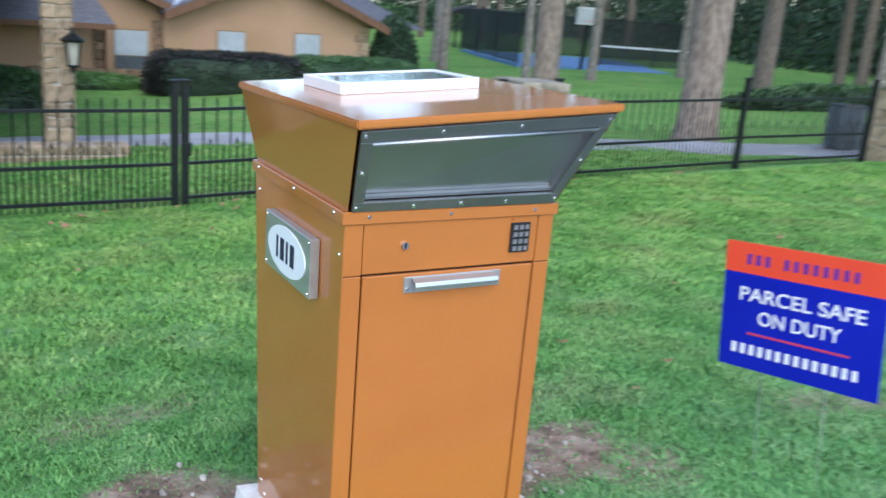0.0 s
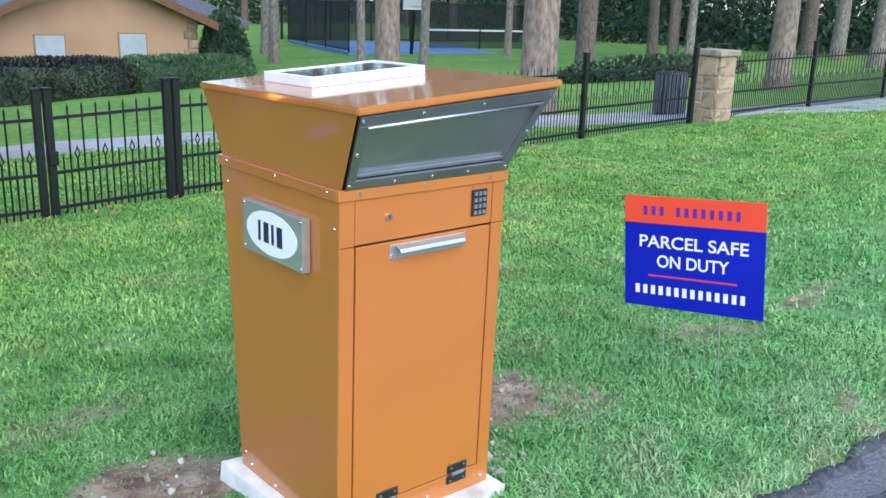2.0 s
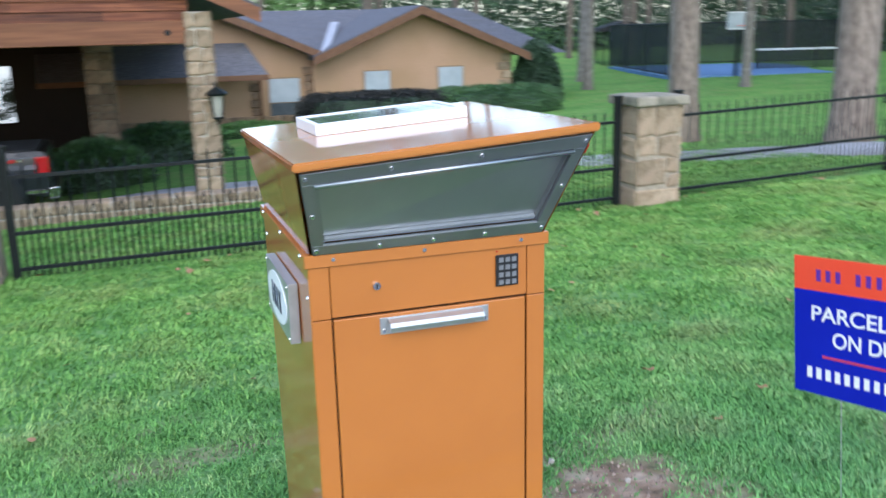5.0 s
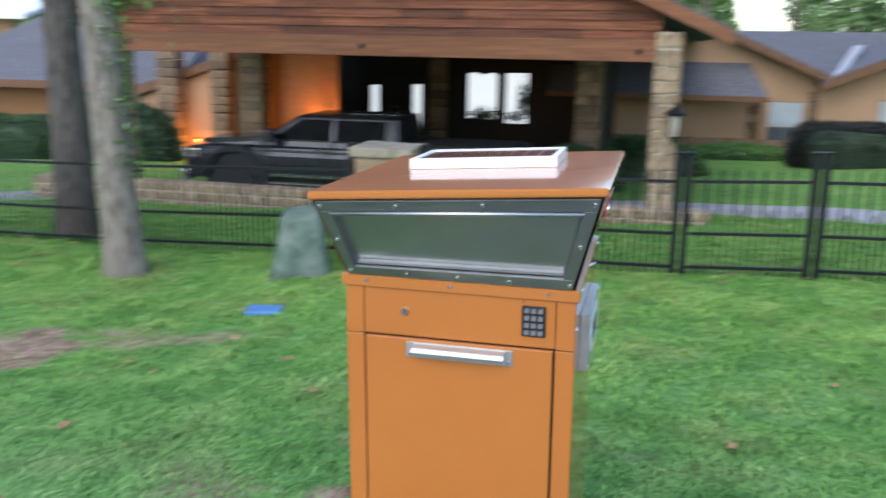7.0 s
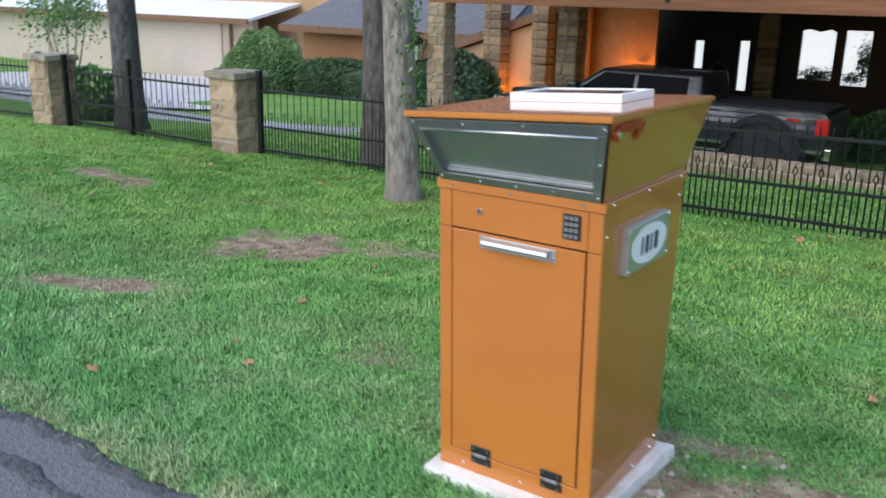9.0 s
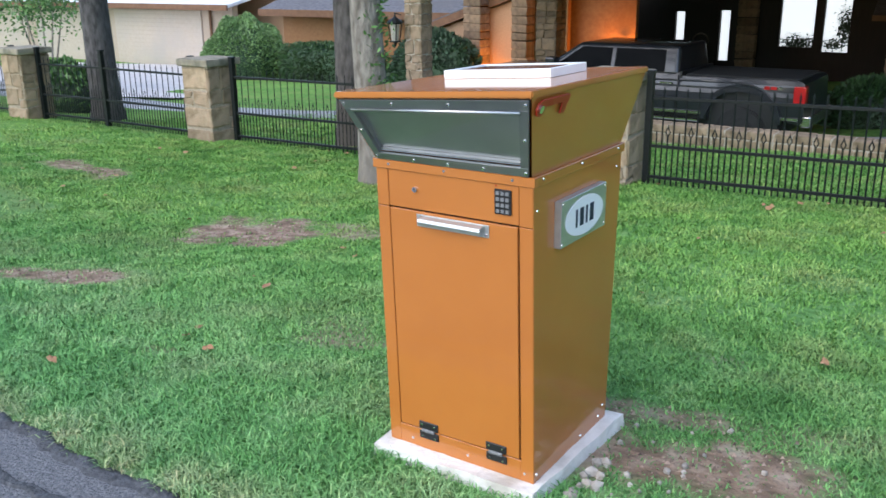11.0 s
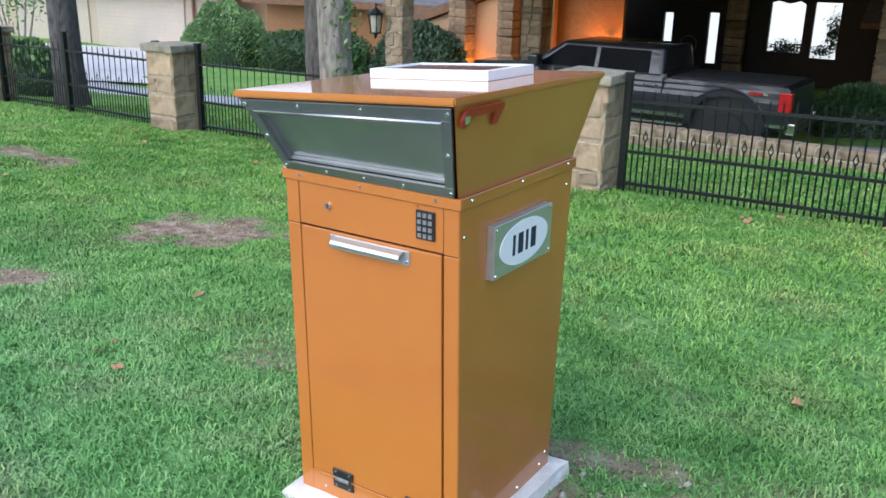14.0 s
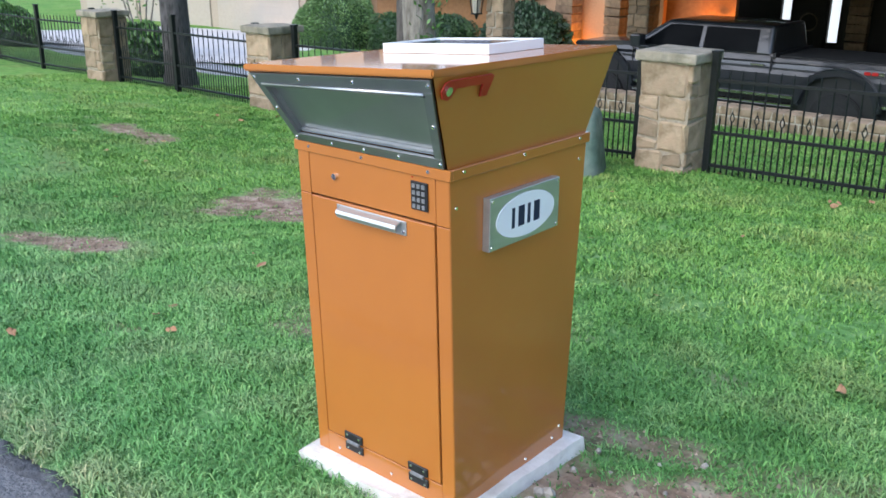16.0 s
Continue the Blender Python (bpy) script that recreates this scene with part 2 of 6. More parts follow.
def lawn_material(name, blades):
    m = bpy.data.materials.new(name)
    m.use_nodes = True
    n, l = m.node_tree.nodes, m.node_tree.links
    b = n["Principled BSDF"]
    b.inputs["Roughness"].default_value, b.inputs["Specular IOR Level"].default_value = (0.65, 0.2) if blades else (0.9, 0.05)
    tc = n.new("ShaderNodeTexCoord")

    def noise_of(s, d):
        t = n.new("ShaderNodeTexNoise")
        t.inputs["Scale"].default_value, t.inputs["Detail"].default_value = s, d
        l.new(tc.outputs["Object"], t.inputs["Vector"])
        return t.outputs[0]

    def ramp(f, stops):
        r = n.new("ShaderNodeValToRGB")
        while len(r.color_ramp.elements) < len(stops):
            r.color_ramp.elements.new(0.5)
        for e, (p, c) in zip(r.color_ramp.elements, stops):
            e.position, e.color = p, (*c, 1)
        l.new(f, r.inputs[0])
        return r.outputs[0]

    def mix(f, a, c, kind="MIX"):
        x = n.new("ShaderNodeMix")
        x.data_type, x.blend_type = "RGBA", kind
        if isinstance(f, float):
            x.inputs[0].default_value = f
        else:
            l.new(f, x.inputs[0])
        l.new(a, x.inputs[6])
        l.new(c, x.inputs[7])
        return x.outputs[2]

    wide = ramp(noise_of(0.55, 5), [(0.33, (0.081, 0.232, 0.066)), (0.5, (0.134, 0.318, 0.093)), (0.68, (0.225, 0.420, 0.142))])
    near = ramp(noise_of(7.0 if not blades else 3.0, 8), [(0.3, (0.065, 0.178, 0.058)), (0.5, (0.145, 0.326, 0.107)), (0.72, (0.31, 0.465, 0.22))])
    out = mix(0.55, wide, near)
    straw = n.new("ShaderNodeRGB")
    straw.outputs[0].default_value = (0.25, 0.26, 0.15, 1)
    out = mix(ramp(noise_of(1.6, 7), [(0.50, (0, 0, 0)), (0.72, (0.46, 0.46, 0.46))]), out, straw.outputs[0])
    sep = n.new("ShaderNodeSeparateXYZ")
    l.new(tc.outputs["Object"], sep.inputs[0])

    def along(lo, hi):
        r = n.new("ShaderNodeMapRange")
        r.inputs["From Min"].default_value, r.inputs["From Max"].default_value = lo, hi
        l.new(sep.outputs["Y"], r.inputs[0])
        return r.outputs[0]

    # cool thin grass by the road, yellower turf farther up the lawn
    out = mix(1.0, out, ramp(along(-0.6, 9.0), [(0.0, (1.12, 1.13, 1.30)), (0.12, (1.02, 1.03, 1.05)), (0.33, (1.10, 1.01, 0.80)), (0.55, (1.16, 1.01, 0.73)), (0.8, (1.0, 0.92, 0.68))]), "MULTIPLY")
    edge = n.new("ShaderNodeMath")
    edge.operation = "MULTIPLY"
    l.new(ramp(along(-1.80, -0.36), [(0.0, (0, 0, 0)), (0.15, (0.9, 0.9, 0.9)), (0.75, (0.9, 0.9, 0.9)), (0.8375, (0.7, 0.7, 0.7)), (1.0, (0, 0, 0))]), edge.inputs[0])
    l.new(ramp(noise_of(5.0, 4), [(0.35, (0.1, 0.1, 0.1)), (0.6, (1, 1, 1))]), edge.inputs[1])
    dry = n.new("ShaderNodeRGB")
    dry.outputs[0].default_value = (0.40, 0.38, 0.24, 1)
    out = mix(edge.outputs[0], out, dry.outputs[0])
    if blades:
        g = n.new("ShaderNodeNewGeometry")
        tone = ramp(g.outputs["Random Per Island"], [(0.0, (0.56, 0.66, 0.56)), (0.5, (1.14, 1.18, 1.12)), (0.88, (1.42, 1.42, 1.32)), (0.98, (2.1, 1.6, 1.7))])
        out = mix(1.0, out, tone, "MULTIPLY")
        b.inputs["Subsurface Weight"].default_value = 0.0
    else:
        a = n.new("ShaderNodeAttribute")
        a.attribute_name = "bare"
        soil = ramp(noise_of(9, 8), [(0.3, (0.115, 0.080, 0.060)), (0.5, (0.265, 0.180, 0.135)), (0.72, (0.43, 0.34, 0.27))])
        under = n.new("ShaderNodeAttribute")
        under.attribute_name = "blades"
        # Thatch under the blades, darkened for the shade between them
        thatch_shade = ramp(noise_of(14, 8), [(0.3, (0.046, 0.120, 0.038)), (0.5, (0.104, 0.245, 0.078)), (0.7, (0.19, 0.31, 0.145))])
        out = mix(under.outputs["Fac"], out, thatch_shade)
        out = mix(a.outputs["Fac"], out, soil)
        bp = n.new("ShaderNodeBump")
        bp.inputs["Strength"].default_value, bp.inputs["Distance"].default_value = 0.7, 0.03
        l.new(noise_of(30, 8), bp.inputs["Height"])
        l.new(bp.outputs[0], b.inputs["Normal"])
    l.new(out, b.inputs["Base Color"])
    return m


def screen_material():
    """Fine dark netting that lets most of the view through."""
    m = mat("dark_netting", (0.010, 0.016, 0.016), (0.016, 0.024, 0.024), 20, 0.8)
    n, l = m.node_tree.nodes, m.node_tree.links
    clear, both = n.new("ShaderNodeBsdfTransparent"), n.new("ShaderNodeMixShader")
    both.inputs[0].default_value = 0.5
    l.new(clear.outputs[0], both.inputs[1])
    l.new(n["Principled BSDF"].outputs[0], both.inputs[2])
    l.new(both.outputs[0], n["Material Output"].inputs["Surface"])
    return m


SCREEN = screen_material()
LAWN, BLADE = lawn_material("lawn", False), lawn_material("grass_blade", True)


# ---- mesh helpers ----
def mesh_of(bm, name, material, smooth=False):
    me = bpy.data.meshes.new(name)
    bmesh.ops.recalc_face_normals(bm, faces=bm.faces[:])
    bm.to_mesh(me)
    bm.free()
    if material:
        me.materials.append(material)
    if smooth:
        for p in me.polygons:
            p.use_smooth = True
    return me


def thing(name, label, category, at=(0, 0, 0), rz=0.0, group="", kind=""):
    ob = new(name)
    ob.empty_display_size = 0.1
    ob.matrix_world = pose(*at, 0, 0, rz)
    return tagged(ob, label, category, group, kind)


def part(name, bm, material, parent=None, label="", m=None, smooth=False):
    me = bm if isinstance(bm, bpy.types.Mesh) else mesh_of(bm, name, material, smooth)
    ob = new(name, me)
    ob.parent = parent
    if m is not None:
        ob.matrix_basis = m
    return tagged(ob, label)


def solid(name, bm, material, label, category, group="", kind="", smooth=False, m=None):
    ob = part(name, bm, material, None, "", m, smooth)
    return tagged(ob, label, category, group, kind)


def box(x0, x1, y0, y1, z0, z1, bevel=0.0, bm=None, seg=1):
    bm2 = bmesh.new()
    bmesh.ops.create_cube(bm2, size=1, matrix=Matrix.Translation(((x0 + x1) / 2, (y0 + y1) / 2, (z0 + z1) / 2)) @ Matrix.Diagonal((x1 - x0, y1 - y0, z1 - z0, 1)))
    if bevel:
        bmesh.ops.bevel(bm2, geom=bm2.edges[:], offset=bevel, segments=seg, affect="EDGES", profile=0.5)
    return join(bm, bm2)


def join(bm, bm2):
    if bm is None:
        return bm2
    me = bpy.data.meshes.new("tmp")
    bm2.to_mesh(me)
    bm2.free()
    bm.from_mesh(me)
    bpy.data.meshes.remove(me)
    return bm


def rod(p0, p1, r0, r1=None, seg=10, bm=None, caps=True):
    p0, p1 = Vector(p0), Vector(p1)
    d = p1 - p0
    bm2 = bmesh.new()
    bmesh.ops.create_cone(bm2, cap_ends=caps, segments=seg, radius1=r0, radius2=r0 if r1 is None else r1, depth=d.length,
                          matrix=Matrix.Translation((p0 + p1) / 2) @ d.to_track_quat("Z", "Y").to_matrix().to_4x4())
    return join(bm, bm2)


def prism(points, axis, a, b, bevel=0.0, bm=None):
    """A closed outline of 2D points, extruded from a to b along axis (the points are the two other axes, in order)."""
    bm2 = bmesh.new()
    put = {"x": lambda u, v, w: (w, u, v), "y": lambda u, v, w: (u, w, v), "z": lambda u, v, w: (u, v, w)}[axis]
    lo = [bm2.verts.new(put(u, v, a)) for u, v in points]
    hi = [bm2.verts.new(put(u, v, b)) for u, v in points]
    bm2.faces.new(lo)
    bm2.faces.new(hi[::-1])
    for i in range(len(points)):
        j = (i + 1) % len(points)
        bm2.faces.new((lo[i], hi[i], hi[j], lo[j]))
    if bevel:
        bmesh.ops.bevel(bm2, geom=bm2.edges[:], offset=bevel, segments=1, affect="EDGES")
    return join(bm, bm2)


def hull(corners, bm=None, bevel=0.0):
    """A box with free corners: four below, four above, each going round."""
    bm2 = bmesh.new()
    v = [bm2.verts.new(c) for c in corners]
    for f in ((3, 2, 1, 0), (4, 5, 6, 7), (0, 1, 5, 4), (1, 2, 6, 5), (2, 3, 7, 6), (3, 0, 4, 7)):
        bm2.faces.new([v[i] for i in f])
    if bevel:
        bmesh.ops.bevel(bm2, geom=bm2.edges[:], offset=bevel, segments=2, affect="EDGES")
    return join(bm, bm2)


def sheet(verts, faces, name, material):
    """A mesh from numpy arrays of triangles or quads."""
    me = bpy.data.meshes.new(name)
    k = faces.shape[1]
    me.vertices.add(len(verts))
    me.vertices.foreach_set("co", verts.astype(np.float32).ravel())
    me.loops.add(faces.size)
    me.loops.foreach_set("vertex_index", faces.astype(np.int32).ravel())
    me.polygons.add(len(faces))
    me.polygons.foreach_set("loop_start", np.arange(0, faces.size, k, dtype=np.int32))
    me.update(calc_edges=True)
    me.validate()
    me.materials.append(material)
    return me


def leaves(points, size, seed, flat=0.0):
    """Small bent leaf quads round the points; size is one number or one for each."""
    rng = np.random.default_rng(seed)
    n = len(points)
    u = rng.normal(size=(n, 3))
    u /= np.linalg.norm(u, axis=1)[:, None]
    w = rng.normal(size=(n, 3))
    w[:, 2] *= 1 - flat
    w = np.cross(u, w)
    w /= np.linalg.norm(w, axis=1)[:, None] + 1e-9
    s = (size * rng.uniform(0.6, 1.3, n))[:, None]
    v = np.stack([points - u * s, points + w * s * 0.45, points + u * s, points - w * s * 0.45], 1).reshape(-1, 3)
    return v, np.arange(4 * n).reshape(-1, 4)


# ---- the lie of the land ----
def land(x, y):
    x, y = np.asarray(x, float), np.asarray(y, float)
    z = np.interp(y, [-40, -8, -0.8, 0, 1.5, 6, 12, 16, 24, 40, 70, 400], [-0.2, -0.12, -0.05, -0.012, -0.07, -0.345, -1.0, -1.28, -1.62, -1.8, -1.6, -1.6])
    cross = np.interp(x, [-14, -8, 0, 5, 12, 40], [-0.19, -0.15, 0.0, 0.15, 0.36, 0.5])
    z = z + cross * np.interp(y, [0, 6, 60], [0, 1, 1.3])
    z = z + np.interp(x, [4, 14, 40], [0, 0.25, 0.5]) * np.interp(y, [7, 20, 60], [0, 1, 1])
    z = z - 0.21 * np.exp(-(((x + 4.2) / 2.1) ** 2)) * np.interp(y, [-0.6, 0.8, 2.5, 4, 6.0], [0, 0.6, 1, 0.75, 0.1])
    z = z - 0.28 * np.exp(-(((x + 5.2) / 4) ** 2)) * np.interp(y, [12.5, 14, 19, 22], [0, 1, 1, 0])
    z = z - np.interp(x, [-30, -14], [0.35, 0]) * np.interp(y, [8, 20], [0, 1])
    return z + 0.012 * np.sin(1.7 * x + 0.9 * y) * np.interp(y, [0, 2], [0, 1]) + 0.01 * np.sin(2.9 * y - 1.3 * x) * np.interp(y, [-0.4, 0.2], [0, 1])


def gz(x, y):
    return float(land(x, y))


def edge_y(x):
    """The road's edge."""
    return -0.614 + 0.014 * x + 0.018 * np.sin(2.3 * x) + 0.013 * np.sin(7.1 * x + 1) + 0.009 * np.sin(19 * x) + 0.006 * np.sin(41 * x + 2)


BARE = [  # worn patches: x, y, half length, half width, turn, strength
    (0.78, 0.52, 0.42, 0.24, 22, 0.95), (0.48, 0.82, 0.30, 0.12, 12, 0.8), (-0.55, 0.78, 0.35, 0.2, 10, 0.95), (1.1, 0.45, 0.3, 0.2, 0, 0.7),
    (-3.7, 2.70, 0.60, 0.46, 22, 1.0), (-3.55, 0.84, 0.40, 0.22, 25, 0.95), (-2.7, 3.1, 0.5, 0.2, 10, 0.65), (-0.55, 1.55, 0.3, 0.12, 0, 0.5), (2.15, -0.36, 0.16, 0.05, 20, 0.7), (3.5, 0.52, 0.40, 0.08, 8, 0.6),
    (-3.2, 3.2, 0.25, 0.12, 0, 0.7), (-7.0, 3.4, 0.7, 0.2, 0, 0.9), (2.4, 0.5, 0.35, 0.15, 0, 0.6), (1.1, 1.0, 0.4, 0.12, 30, 0.45),
    (-1.3, 0.9, 0.35, 0.18, 0, 0.55), (0.55, 1.6, 0.3, 0.1, 0, 0.35), (-1.9, 0.2, 0.12, 0.06, 0, 0.6), (-0.8, 1.9, 0.25, 0.1, 20, 0.35),
    (0.16, 0.5, 0.36, 0.30, 0, 0.8),
]


def bare(x, y):
    out = np.zeros(np.broadcast(x, y).shape)
    wob = 0.22 * np.sin(9 * x + 4 * y) + 0.2 * np.sin(13 * y - 5 * x + 1) + 0.12 * np.sin(31 * x + 17 * y) + 0.1 * np.sin(43 * y - 29 * x)
    for cx, cy, a, b, turn, k in BARE:
        c, s = math.cos(radians(turn)), math.sin(radians(turn))
        u, v = (x - cx) * c + (y - cy) * s, (y - cy) * c - (x - cx) * s
        r = np.sqrt((u / a) ** 2 + (v / b) ** 2) + wob
        out = np.maximum(out, k * np.clip((1.25 - r) / 0.5, 0, 1))
    return out


xs = np.r_[-700, -400, -200, -120, -80, -60, np.arange(-45, -9, 1.5), np.arange(-9, 9, 0.075), np.arange(9, 45, 1.5), 60, 80, 120, 200, 400, 700]
ys = np.r_[-500, -200, -80, -30, -15, -8, -4, -2, np.arange(-1.2, 6.6, 0.075), np.arange(6.6, 30, 0.8), 32, 36, 40, 46, 52, 60, 70, 90, 150, 300, 700]
gx, gy = np.meshgrid(xs, ys)
vz = land(gx, gy) - 0.035 * (gy < -0.9)
quad = np.arange(gx.size).reshape(gx.shape)
gf = np.stack([quad[:-1, :-1], quad[:-1, 1:], quad[1:, 1:], quad[1:, :-1]], -1).reshape(-1, 4)
ground_mesh = sheet(np.stack([gx, gy, vz], -1).reshape(-1, 3), gf, "ground", LAWN)
at = ground_mesh.attributes.new("bare", "FLOAT", "POINT")
at.data.foreach_set("value", bare(gx, gy).ravel().astype(np.float32))
under = np.clip((gx + 13) / 2, 0, 1) * np.clip((17 - gx) / 3, 0, 1) * np.clip((6.6 - gy) / 0.5, 0, 1) * np.interp(np.hypot(gx, gy), [2, 5, 9, 18], [0.72, 0.55, 0.40, 0.25])
at = ground_mesh.attributes.new("blades", "FLOAT", "POINT")
at.data.foreach_set("value", under.ravel().astype(np.float32))
for p in ground_mesh.polygons:
    p.use_smooth = True
tagged(new("ground", ground_mesh), "green mown lawn with bare brown earth patches", "lawn", kind="structure")


def ribbon(name, pts, width, material, label, category, lift=0.02, kind="structure"):
    """A band of paving along points, laid on the land, with a thin edge."""
    p = np.array(pts, float)
    d = np.r_[0, np.cumsum(np.linalg.norm(np.diff(p, axis=0), axis=1))]
    s = np.linspace(0, d[-1], max(8, int(d[-1] / 0.8)))
    c = np.stack([np.interp(s, d, p[:, k]) for k in (0, 1)], 1)
    for _ in range(3):
        c[1:-1] = (c[:-2] + 2 * c[1:-1] + c[2:]) / 4
    t = np.gradient(c, axis=0)
    t /= np.linalg.norm(t, axis=1)[:, None]
    nrm = np.stack([-t[:, 1], t[:, 0]], 1)
    bm = bmesh.new()
    rows = []
    for i in range(len(c)):
        row = []
        for k in np.linspace(-1, 1, 7):
            q = c[i] + nrm[i] * k * width / 2
            row.append(bm.verts.new((q[0], q[1], gz(*q) + (lift if abs(k) < 0.99 else -0.05))))
        rows.append(row)
    for a, b in zip(rows, rows[1:]):
        for k in range(6):
            bm.faces.new((a[k], a[k + 1], b[k + 1], b[k]))
    return solid(name, bm, material, label, category, kind=kind)


# road along the lawn, with a ragged tarred edge
bm = bmesh.new()
cols = []
for x in np.r_[-60, -40, -25, -15, -10, np.arange(-7, 7, 0.06), 10, 15, 25, 40, 60]:
    e = float(edge_y(x))
    cols.append([bm.verts.new((x, yy, zz)) for yy, zz in ((e + 0.01, -0.12), (e, -0.050), (e - 0.03, -0.038), (e - 0.6, -0.035), (e - 3.0, -0.02), (e - 6.0, -0.05), (e - 6.03, -0.2))])
for a, b in zip(cols, cols[1:]):
    for k in range(6):
        bm.faces.new((a[k], a[k + 1], b[k + 1], b[k]))
solid("road", bm, ASPHALT, "grey worn asphalt road with a crumbling edge", "road", kind="structure")
bm = bmesh.new()
cols = []
for x in np.arange(-7, 7, 0.05):
    e = float(edge_y(x)) - 0.235 + 0.012 * math.sin(5 * x)
    w = 0.035 + 0.012 * math.sin(11 * x)
    cols.append([bm.verts.new((x, e + k * w, -0.031 + (0.003 if abs(k) < 1 else -0.008))) for k in (1, 0.5, -0.5, -1)])
for a, b in zip(cols, cols[1:]):
    for k in range(3):
        bm.faces.new((a[k], a[k + 1], b[k + 1], b[k]))
solid("road_seam", bm, TAR, "dark tar seam along the road edge", "road seam", kind="structure")

rng = random.Random(21)
bm = bmesh.new()
cols = []
for x in np.arange(-7, 7, 0.03):
    e = float(edge_y(x))
    jag = 0.022 * noise.noise(Vector((x * 6, 1, 0))) + 0.012 * noise.noise(Vector((x * 23, 4, 0)))
    cols.append([bm.verts.new((x, e + d + j * jag, zz + 0.010 * noise.noise(Vector((x * 14, d * 40, 2))) * (k not in (0, 4)))) for k, (d, j, zz) in
                 enumerate(((0.045, 1.3, -0.085), (0.020, 1.2, -0.036), (-0.010, 1.0, -0.022), (-0.035, 1.0, -0.026), (-0.062, 2.0, -0.043)))])
for a, b in zip(cols, cols[1:]):
    for k in range(4):
        bm.faces.new((a[k], a[k + 1], b[k + 1], b[k]))
solid("road_lip", bm, TAR, "lumpy dark tar lip where the road meets the grass", "road edge", kind="structure", smooth=True)

ribbon("driveway", [(40, 2.5), (24, 4.6), (17, 5.6), (13.0, 6.3), (10.6, 7.5), (9.0, 10.0), (7.0, 12.3), (4.8, 13.7), (2.0, 14.8), (-1, 15.2), (-4, 15.3), (-9, 13.6), (-12, 10.4), (-18, 9.6), (-26, 11)], 2.7, DRIVE, "grey concrete driveway winding behind the fence", "driveway")
ribbon("apron", [(-22.2, 9.8), (-26.0, 14.6), (-30, 23.6)], 14.0, APRON, "pale concrete apron before the garage doors", "driveway", 0.06)
ribbon("apron", [(-15.8, 11.3), (-21, 12.0), (-27, 12.6)], 4.6, APRON, "pale concrete apron joining the driveway", "driveway", 0.05)


# ---- parcel box ----
def lid_z(x, y):
    return 1.369 + 0.066 * x - 0.011 * y


def screw(parent, m, r=0.006, mesh=[]):
    if not mesh:
        bm = rod((0, 0, -0.002), (0, 0, 0.002), 1.0 * 0.006, 0.0048, 10)
        mesh.append(mesh_of(bm, "screw", CHROME))
    return part("screw", mesh[0], None, parent, m=m)


slab = hull([(-0.335, -0.058, -0.13), (0.352, -0.042, -0.13), (0.388, 0.685, -0.13), (-0.365, 0.685, -0.13),
             (-0.322, -0.046, 0.032), (0.342, -0.031, 0.032), (0.372, 0.668, 0.032), (-0.352, 0.668, 0.032)])
bmesh.ops.subdivide_edges(slab, edges=slab.edges[:], cuts=9, use_grid_fill=True)
for v in slab.verts:
    v.co += 0.006 * noise.noise_vector(v.co * 9) + 0.003 * noise.noise_vector(v.co * 31)
solid("concrete_slab", slab, CONC, "rough pale concrete slab set in the lawn", "slab")

pbox = thing("parcel_box", "tall orange painted steel parcel drop box on a concrete slab", "parcel box", (0, 0, 0.03))
Z0 = 0.03


def taper(co):
    """The body narrows from front to back towards its foot."""
    s = min(1.0, max(0.0, (1.085 - co[2]) / 1.055))
    return Vector((co[0] + 0.010 * s, co[1] * (1 - 0.133 * s) + 0.028 * s, co[2]))


def T(x, y, z):
    """A place on the tapered body, from its base."""
    c = taper((x, y, z))
    return Matrix.Translation((c[0], c[1], c[2] - Z0))


def P(bm):
    """Parts of the box are drawn from the ground up and hung on its base."""
    for v in bm.verts:
        v.co = taper(v.co)
        v.co.z -= Z0
    return bm


W, D, LEDGE = 0.305, 0.682, 1.085
# body: two sides, back, and a front frame round the door
body = box(-W, -W + 0.004, 0.0, D, Z0, LEDGE, 0.0015)
box(W - 0.004, W, 0.0, D, Z0, LEDGE, 0.0015, body)
box(-W + 0.004, W - 0.004, D - 0.004, D, Z0, LEDGE, 0.0, body)
box(-W + 0.004, W - 0.004, 0.012, D - 0.004, Z0, Z0 + 0.01, 0.0, body)
body_ob = part("body", P(body), ORANGE, pbox)
for s, x0, x1 in (("corner_strip", -W + 0.0015, -0.2555), ("corner_strip", 0.2555, W - 0.0015)):
    part(s, P(box(x0, x1, -0.002, 0.010, Z0, 0.9455, 0.0015)), ORANGE, pbox)
    part(s, P(box(x0, x1, -0.002, 0.010, 0.948, LEDGE, 0.0015)), ORANGE, pbox)
part("upper_panel", P(box(-0.2535, 0.2535, -0.001, 0.010, 0.950, LEDGE, 0.0015)), ORANGE, pbox)
part("sill_panel", P(box(-0.2555, 0.2555, -0.002, 0.010, Z0, 0.108, 0.0015)), ORANGE, pbox)
# Plate coloured dark as the shade seen in the slit round the door
part("inner_frame", P(box(-0.2555, 0.2555, 0.012, 0.016, 0.1, LEDGE)), GAPSHADE, pbox, "dark plate giving the shade in the door gap")
door = part("door", P(box(-0.2510, 0.2490, -0.004, 0.010, 0.1125, 0.9440, 0.002)), ORANGE, pbox)
